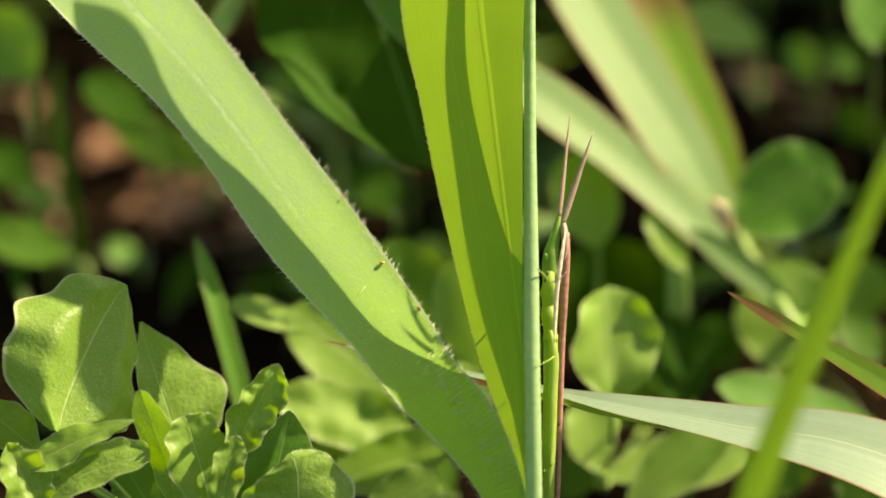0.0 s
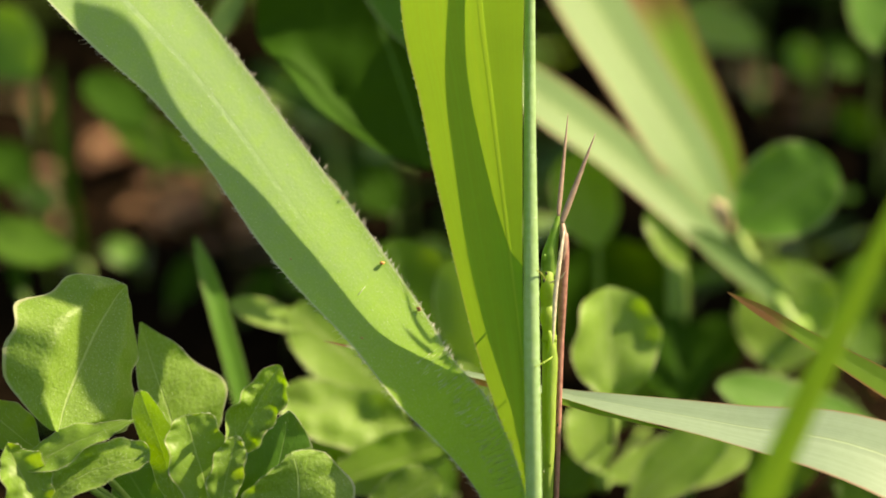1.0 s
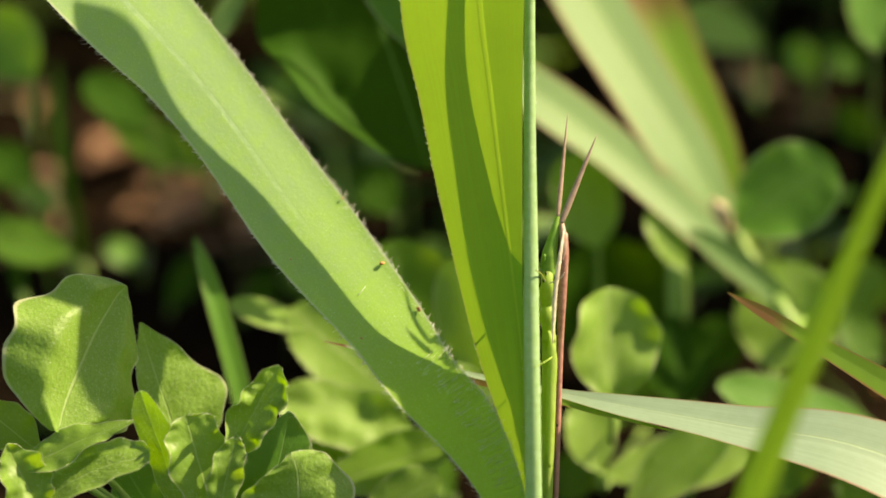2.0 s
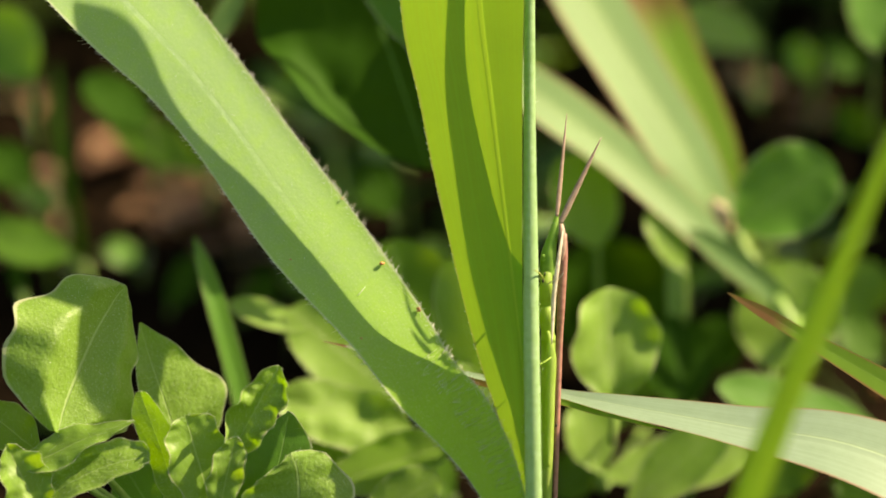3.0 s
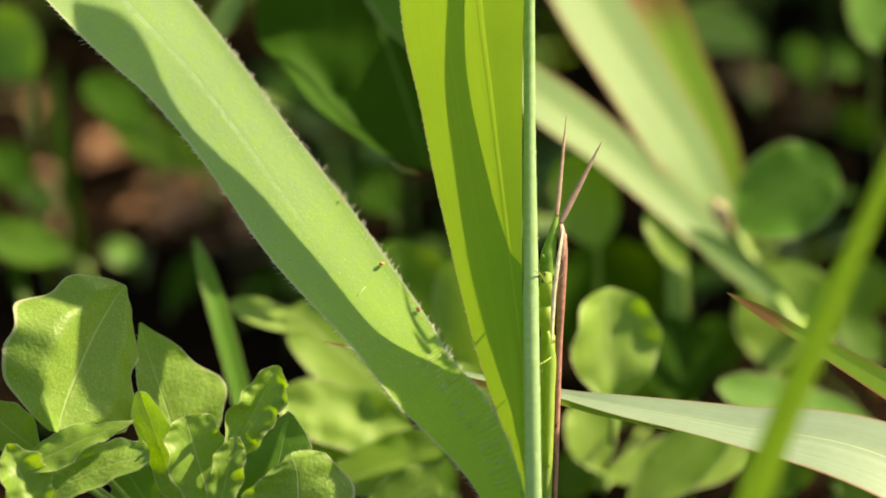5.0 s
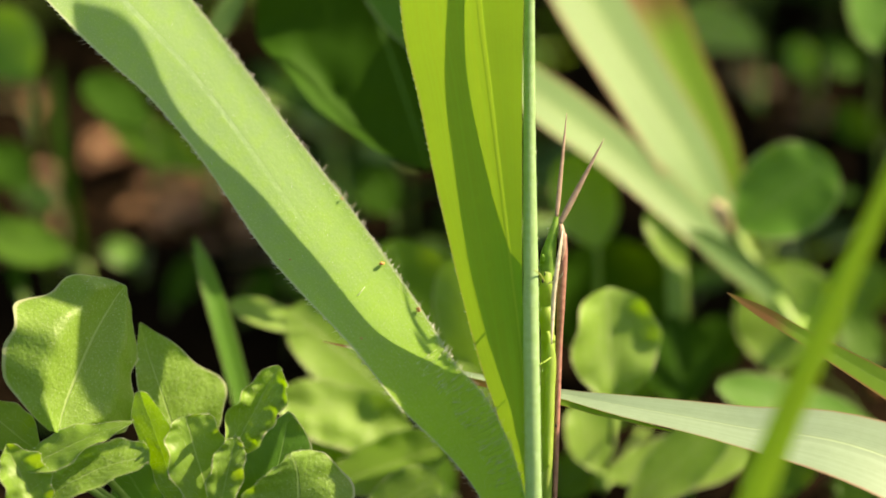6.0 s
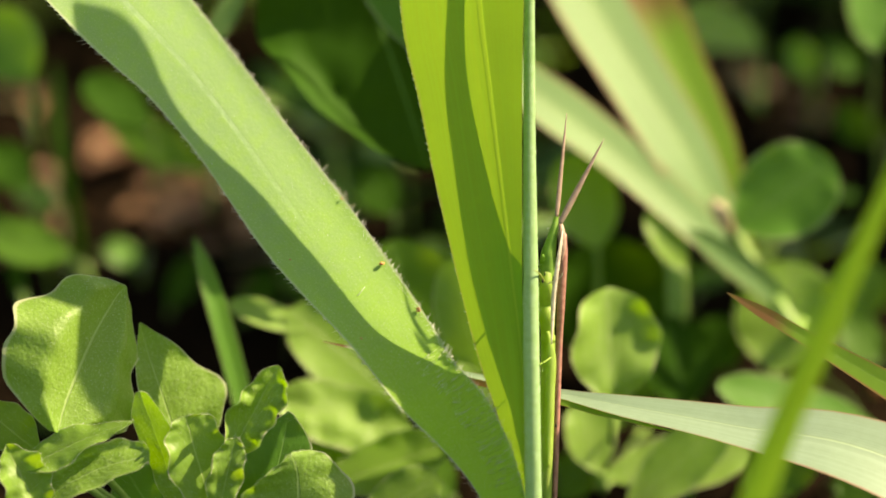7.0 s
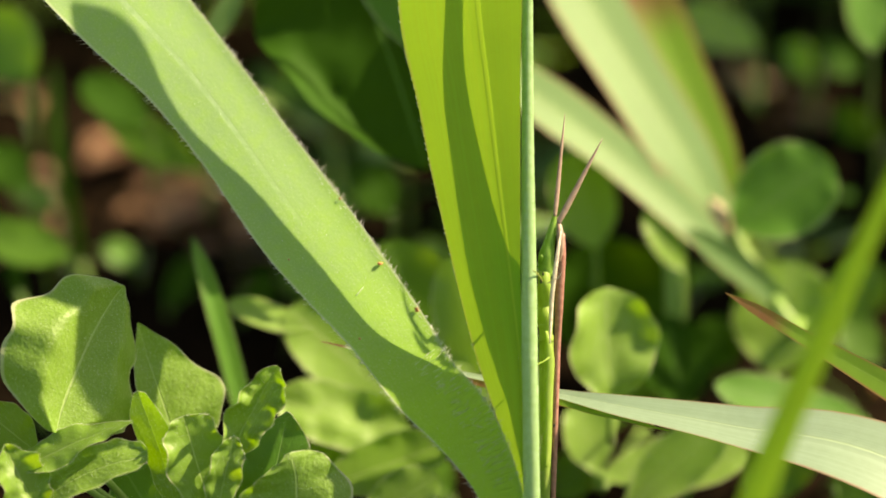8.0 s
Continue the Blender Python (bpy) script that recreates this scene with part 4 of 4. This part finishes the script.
def scatter_weeds():
    rng = random.Random(7)
    kinds = []
    for v in range(4):
        leaves = []
        for k in range(9):
            a = k * 2.4 + rng.uniform(-0.3, 0.3)
            h = rng.uniform(0.012, 0.045)
            r = rng.uniform(0.015, 0.03)
            out = Vector((math.cos(a), math.sin(a), 0))
            base = out * 0.006 + Vector((0, 0, h))
            tip = out * (0.006 + r) + Vector((0, 0, h + rng.uniform(-0.004, 0.014)))
            hw = rng.uniform(0.005, 0.010)
            leaves.append((base, tip, hw, hw, (out * -0.3 + Vector((0, 0, 1))), (M_WEED_BACK, M_WEED_SHADED, M_WEED, M_WEED_SHADED)[(v + k) % 4], dict(n=10, m=6, wave=0.1, waves=2, bow=0.15)))
        kinds.append(herb("small leafy green weed on dark soil", (0, 0, 0), leaves, "weeds farther back"))
    spots = []
    for _ in range(6000):
        x, y = rng.uniform(-0.32, 0.30), rng.uniform(0.11, 0.85)
        bare = -0.15 < x < -0.03 and 0.10 < y < 0.40       # open patch of litter
        if bare or (x > 0.02 and 0.18 < y < 0.42 and x < 0.20) or (0.08 < x < 0.2 and y < 0.3):
            continue
        if len(spots) < 190 and all((x - a) ** 2 + (y - b) ** 2 > 0.040 ** 2 for a, b in spots):
            spots.append((x, y))
    for i, (x, y) in enumerate(spots):
        m = pose(x, y, 0, rng.uniform(-8, 8), rng.uniform(-8, 8), rng.uniform(0, 360))
        if i < 4:
            kinds[i].matrix_basis = m
        else:
            if (x - 0.045) ** 2 + (y - 0.115) ** 2 > 0.0009:   # a bare dark hollow
                copy_thing(kinds[i % 4], m)
    # tall weeds added out of view to shade the plants behind the grass
    tall = []
    for low, step in ((0.03, 0.012), (0.03, 0.012), (0.215, 0.006)):
        leaves = []
        for k in range(16):
            a = k * 2.4 + rng.uniform(-0.3, 0.3)
            h = low + step * k
            r = rng.uniform(0.035, 0.06)
            out = Vector((math.cos(a), math.sin(a), 0))
            base = out * 0.008 + Vector((0, 0, h))
            tip = out * (0.008 + r) + Vector((0, 0, h + rng.uniform(-0.01, 0.012)))
            hw = rng.uniform(0.012, 0.02)
            leaves.append((base, tip, hw, hw, (out * -0.3 + Vector((0, 0, 1))), (M_WEED_BACK, M_WEED)[k % 2], dict(n=12, m=6, wave=0.1, waves=2, bow=0.15)))
        tall.append(herb("unseen tall leafy green weed added to shade its neighbours", (0, 0, 0), leaves, "tall weeds", 0.002))
    places = [(0.22 + 0.085 * i + 0.02 * (j % 2), 0.24 + 0.10 * j + 0.05 * (i % 2)) for i in range(3) for j in range(5)]
    tall[2].matrix_basis = pose(0.205, 0.272, 0)
    copy_thing(tall[2], pose(0.225, 0.215, 0, 3, 0, 130))
    for i, (x, y) in enumerate(places):
        m = pose(x, y, 0, rng.uniform(-6, 6), rng.uniform(-6, 6), rng.uniform(0, 360))
        if i < 2:
            tall[i].matrix_basis = m
        else:
            copy_thing(tall[i % 2], m)


scatter_weeds()


def far_weeds():
    """Low leafy cover that goes on round the place, leaf by leaf in one mesh."""
    rng = random.Random(11)
    verts, faces = [], []
    for _ in range(26000):
        r, a = 0.36 + 5.0 * rng.random() ** 1.6, rng.uniform(0, 6.283)
        x, y = r * math.cos(a), 0.3 + r * math.sin(a)
        if -0.36 < x < 0.55 and -0.07 < y < 0.9:
            continue
        h, b, n = rng.uniform(0.005, 0.05), rng.uniform(0, 6.283), rng.uniform(0.015, 0.035)
        d = Vector((math.cos(b), math.sin(b), rng.uniform(-0.2, 0.5)))
        w = Vector((-math.sin(b), math.cos(b), rng.uniform(-0.3, 0.3))) * rng.uniform(0.2, 0.35)
        p = Vector((x, y, h))
        k = len(verts)
        verts += [p, p + (d * 0.4 + w) * n, p + d * n, p + (d * 0.4 - w) * n, p + (d * 0.45 - Vector((0, 0, 0.08))) * n]
        faces += [(k, k + 4, k + 1), (k + 1, k + 4, k + 2), (k + 2, k + 4, k + 3), (k + 3, k + 4, k)]
    me = bpy.data.meshes.new("weed_cover")
    me.from_pydata([tuple(v) for v in verts], [], faces)
    me.uv_layers.new(name="UVMap")
    me.materials.append(M_WEED_BACK)
    tagged(new("weed_cover", me), "low green leafy weeds covering the soil all round", "weeds", kind="stuff")


far_weeds()


def build_litter():
    rng = random.Random(3)
    bm = bmesh.new()
    ribbon(bm, oval_rows((-0.010, 0, 0), (0.010, 0, 0.001), 0.0052, 0.0048, (0, 0, 0.002)), (0, 0, 1), n=14, m=8, wave=0.25, waves=2.5, bow=0.2)
    first = tagged(part("dry_leaf", bm, M_LITTER), "curled dry brown leaf lying on the soil", "dry leaf", "litter on the soil")
    bm = bmesh.new()
    ribbon(bm, oval_rows((-0.007, 0, 0), (0.006, 0, 0.002), 0.0026, 0.0030, (0, 0, 0.0025)), (0, 0, 1), n=12, m=8, wave=0.35, waves=2, bow=0.45)
    scrap = tagged(part("dry_leaf", bm, M_LITTER), "small rolled scrap of brown leaf on the soil", "dry leaf", "litter on the soil")
    bm = bmesh.new()
    tube(bm, [(-0.016, 0, 0), (-0.005, 0.001, 0.001), (0.006, -0.001, 0.0005), (0.017, 0.001, 0.001)], [0.0006, 0.0007, 0.0006, 0.0004], 7, 10)
    straw = tagged(part("straw", bm, M_STRAW), "pale dry grass straw on the soil", "straw", "litter on the soil")
    kinds, used = (first, scrap, scrap, straw, scrap), set()
    spots = [(-0.09266, 0.28875, -0), (-0.07934, 0.273, 0), (-0.07401, 0.28608, -0), (-0.06455, 0.26284, -0), (-0.08235, 0.2554, -0), (-0.0709, 0.23624, -0), (-0.11414, 0.24331, -0), (-0.10195, 0.2293, 0), (-0.13858, 0.35556, 0), (-0.08363, 0.22474, 0), (-0.09536, 0.28343, 0), (-0.07045, 0.26536, -0), (0.09499, 0.36835, 0), (0.10159, 0.36191, 0), (-0.11242, 0.2028, 0), (0.11088, 0.32226, -0), (-0.08098, 0.273, 0)]
    spots += [(-0.07336, 0.26185, 0.0), (-0.07606, 0.24094, 0.0), (-0.05915, 0.2457, 0.0), (-0.05409, 0.22025, 0.0), (-0.04888, 0.23391, 0.0), (-0.0606, 0.20708, 0.0), (-0.0426, 0.20708, 0.0), (-0.07501, 0.21581, 0.0), (-0.09801, 0.29145, 0.0), (-0.13027, 0.33707, 0.0), (-0.11628, 0.26789, 0.0), (-0.10592, 0.24094, 0.0), (0.09753, 0.36641, 0.0), (0.09257, 0.37161, -0.0), (0.11584, 0.33287, 0.0), (-0.07115, 0.27301, -0.0), (-0.03552, 0.18618, 0.0), (-0.09193, 0.19439, -0.0)]
    spots += [(rng.uniform(-0.4, 0.4), rng.uniform(0.05, 0.9), 0) for _ in range(30)]
    for i, (x, y, z) in enumerate(spots):
        m = pose(x, y, 0.002 + 0.004 * rng.random(), rng.uniform(-25, 35), rng.uniform(-20, 20), rng.uniform(0, 360))
        kind = kinds[i % 5]
        if kind.name in used:
            copy_thing(kind, m)
        else:
            kind.matrix_basis = m
            used.add(kind.name)


build_litter()


# ---- the grasshopper ----
HOP = Vector((0.01925, -0.00307, 0.06191))


def build_grasshopper():
    top = thing("grasshopper", HOP, "slender green grasshopper with brown wings clinging to the stem", "grasshopper")

    def limb(name, pts, radii, material, label="", squash=1.0, steps=24, n=12):
        bm = bmesh.new()
        tube(bm, pts, radii, n, steps, squash)
        return part(name, bm, material, top, label)

    limb("head", [(0.02031, 0.00404, 0.08527), (0.02, 0.00343, 0.08357), (0.0194, 0.00245, 0.08092), (0.0188, 0.00152, 0.07826), (0.01852, 0.00084, 0.07488)], [0.0003, 0.0006, 0.001, 0.0014, 0.0014], M_HOP_DARK, "pointed slanting green face")
    limb("thorax", [(0.01842, 0.00096, 0.07548), (0.01837, -0.00089, 0.07403), (0.01852, -0.00033, 0.07165), (0.01845, -0.00027, 0.06948), (0.01854, -0.00129, 0.06771), (0.01876, -0.00168, 0.06516), (0.01876, -0.00233, 0.06335)], [0.0013, 0.0011, 0.0016, 0.0012, 0.0015, 0.0012, 0.0014], M_HOP_GREEN, "")
    limb("abdomen", [(0.01892, -0.00082, 0.06405), (0.01881, -0.00445, 0.05374), (0.01861, -0.00792, 0.04424), (0.01851, -0.01345, 0.02903)], [0.001301, 0.001301, 0.001201, 0.0007006], M_HOP_GREEN)
    limb("shoulder", [(0.02083, 0.0044, 0.08451), (0.0211, 0.00291, 0.08332), (0.02128, 0.00185, 0.08158), (0.02128, 0.00126, 0.07965), (0.02099, 0.00076, 0.07749)], [0.0001501, 0.0005004, 0.0007006, 0.0006505, 0.0003003], M_HOP_ANT, "greyish-brown shoulder edge", 0.7)
    limb("folded_wing", [(0.02177, 0.00382, 0.08173), (0.02156, 0.0025, 0.07813), (0.02129, 0.00148, 0.07312), (0.02113, 0.00046, 0.06811), (0.02097, -0.00034, 0.06299), (0.02067, -0.0038, 0.05346), (0.02016, -0.01012, 0.03613), (0.01986, -0.01281, 0.02872)], [0.0004, 0.0008, 0.00085, 0.00075, 0.00062, 0.00055, 0.00045, 0.0002], M_HOP_BROWN, "reddish-brown folded wing", 0.8, 40)
    limb("side_stripe", [(0.02134, 0.0016, 0.08293), (0.02079, -0.00043, 0.08027), (0.0202, -0.00185, 0.07653), (0.01972, -0.00266, 0.07255), (0.01954, -0.00361, 0.06862), (0.01934, -0.00526, 0.06411)], [0.0001, 0.00034, 0.00042, 0.00044, 0.00038, 0.0001], M_HOP_CREAM, "cream stripe along the side", 0.5)
    limb("hind_thigh", [(0.01869, -0.00307, 0.06571), (0.01908, -0.00426, 0.06392), (0.01928, -0.00522, 0.06128), (0.01915, -0.00726, 0.05713), (0.01894, -0.00944, 0.05263), (0.01874, -0.01166, 0.0465), (0.01863, -0.01273, 0.04358)], [0.0003, 0.0006, 0.00098, 0.0009, 0.0008, 0.0006, 0.0003], M_HOP_GREEN, "", 0.8)
    limb("middle_leg", [(0.01938, -0.00527, 0.06173), (0.01837, -0.00763, 0.06195), (0.01714, -0.01098, 0.0627), (0.0158, -0.0126, 0.06262)], [0.0002, 0.00014, 0.0001, 8e-05], M_HOP_GREEN, "", 1.0, 12, 7)
    limb("front_leg", [(0.01826, -0.00089, 0.07403), (0.0177, -0.00221, 0.07538), (0.01708, -0.00475, 0.07719), (0.01613, -0.00582, 0.07832)], [0.00025, 0.0002, 0.00016, 0.0001], M_HOP_LEG, "pale yellowish front leg", 1.0, 12, 8)
    limb("front_leg", [(0.01881, -0.00226, 0.07454), (0.01976, -0.00312, 0.0753), (0.02075, -0.00299, 0.07589), (0.02135, -0.00281, 0.07678)], [0.00012, 0.0001, 9e-05, 6e-05], M_HOP_CREAM, "thin pale front leg", 1.0, 12, 7)
    for at in ((0.01809, -0.00222, 0.07623), (0.01769, -0.00248, 0.07495), (0.02022, -0.00855, 0.04981)):
        bm = bmesh.new()
        ball(bm, at, 0.0002402, (0.8, 1, 1.6), 8)
        part("dark_dot", bm, M_HOP_DOT, top)
    bm = bmesh.new()
    ball(bm, (0.01782, -0.00031, 0.07862), 0.0004003, (0.9, 0.8, 1.7))
    part("eye", bm, M_HOP_DARK, top)
    bm = bmesh.new()
    for _ in range(70):
        t = random.random()
        at = Vector((0.02018, 0.00318, 0.08407)).lerp(Vector((0.01748, 0.0, 0.07476)), t)
        hair(bm, at - SIDE * 0.0005004 * t, -SIDE * 0.8 + UP * random.uniform(-0.2, 0.6) + TOWARD * random.uniform(-0.2, 0.9), random.uniform(0.0005, 0.0016), 0.00002)
    tagged(part("face_hairs", bm, M_HAIR, top), kind="stuff")
    return top


grasshopper = build_grasshopper()


def build_antenna(base, tip, wide):
    """A flat sword-shaped antenna, its root at its origin."""
    b, t = Vector(base), Vector(tip)
    d = t - b
    bm = bmesh.new()
    tube(bm, [(0, 0, 0), tuple(d * 0.12), tuple(d * 0.35), tuple(d * 0.7), tuple(d)], [wide * 0.7, wide, wide * 0.95, wide * 0.55, 0.00004], 8, 20, 0.4, TOWARD)
    ob = part("antenna", bm, M_HOP_ANT, None, "flat brown sword-shaped antenna")
    ob.parent = grasshopper
    return ob, b - HOP


antenna_a, ROOT_A = build_antenna((0.02082, 0.0018, 0.08436), (0.02865, 0.00865, 0.09803), 0.0005505)
antenna_b, ROOT_B = build_antenna((0.02029, 0.00333, 0.08509), (0.02233, 0.01442, 0.1009), 0.0004204)


# ---- what moves ----
def motions():
    def leaned(root, degrees):
        return Matrix.Translation(root) @ Matrix.Rotation(radians(degrees), 4, FORE)

    walk(antenna_a, [(t, leaned(ROOT_A, a)) for t, a in ((0, -8.4), (0.5, -8.0), (1.0, -6.2), (1.5, -6.0), (3.0, -1.4), (3.5, -0.4), (4.0, 0), (4.5, 0), (6.0, 0.5), (8.0, 0.5))])
    walk(antenna_b, [(t, leaned(ROOT_B, a)) for t, a in ((0, 0.4), (1.0, 0), (3.0, 0), (8.0, 0))])
    walk(grasshopper, [(t, Matrix.Translation(HOP + SIDE * s)) for t, s in ((0, 0.0004), (0.5, 0.0002), (1.5, 0.0002), (3.0, 0), (8.0, 0))])
    root = sway_grass.location.copy()
    walk(sway_grass, [(t, leaned(root, a)) for t, a in ((0, -0.4), (0.5, 1.0), (1.0, 2.1), (1.5, 0.9), (3.0, -0.9), (3.5, 0.1), (4.0, -0.4), (4.5, -0.3), (6.0, 0.3), (6.5, 0.4), (7.0, 0.5), (7.5, 0.7), (8.0, 0.8))])


motions()
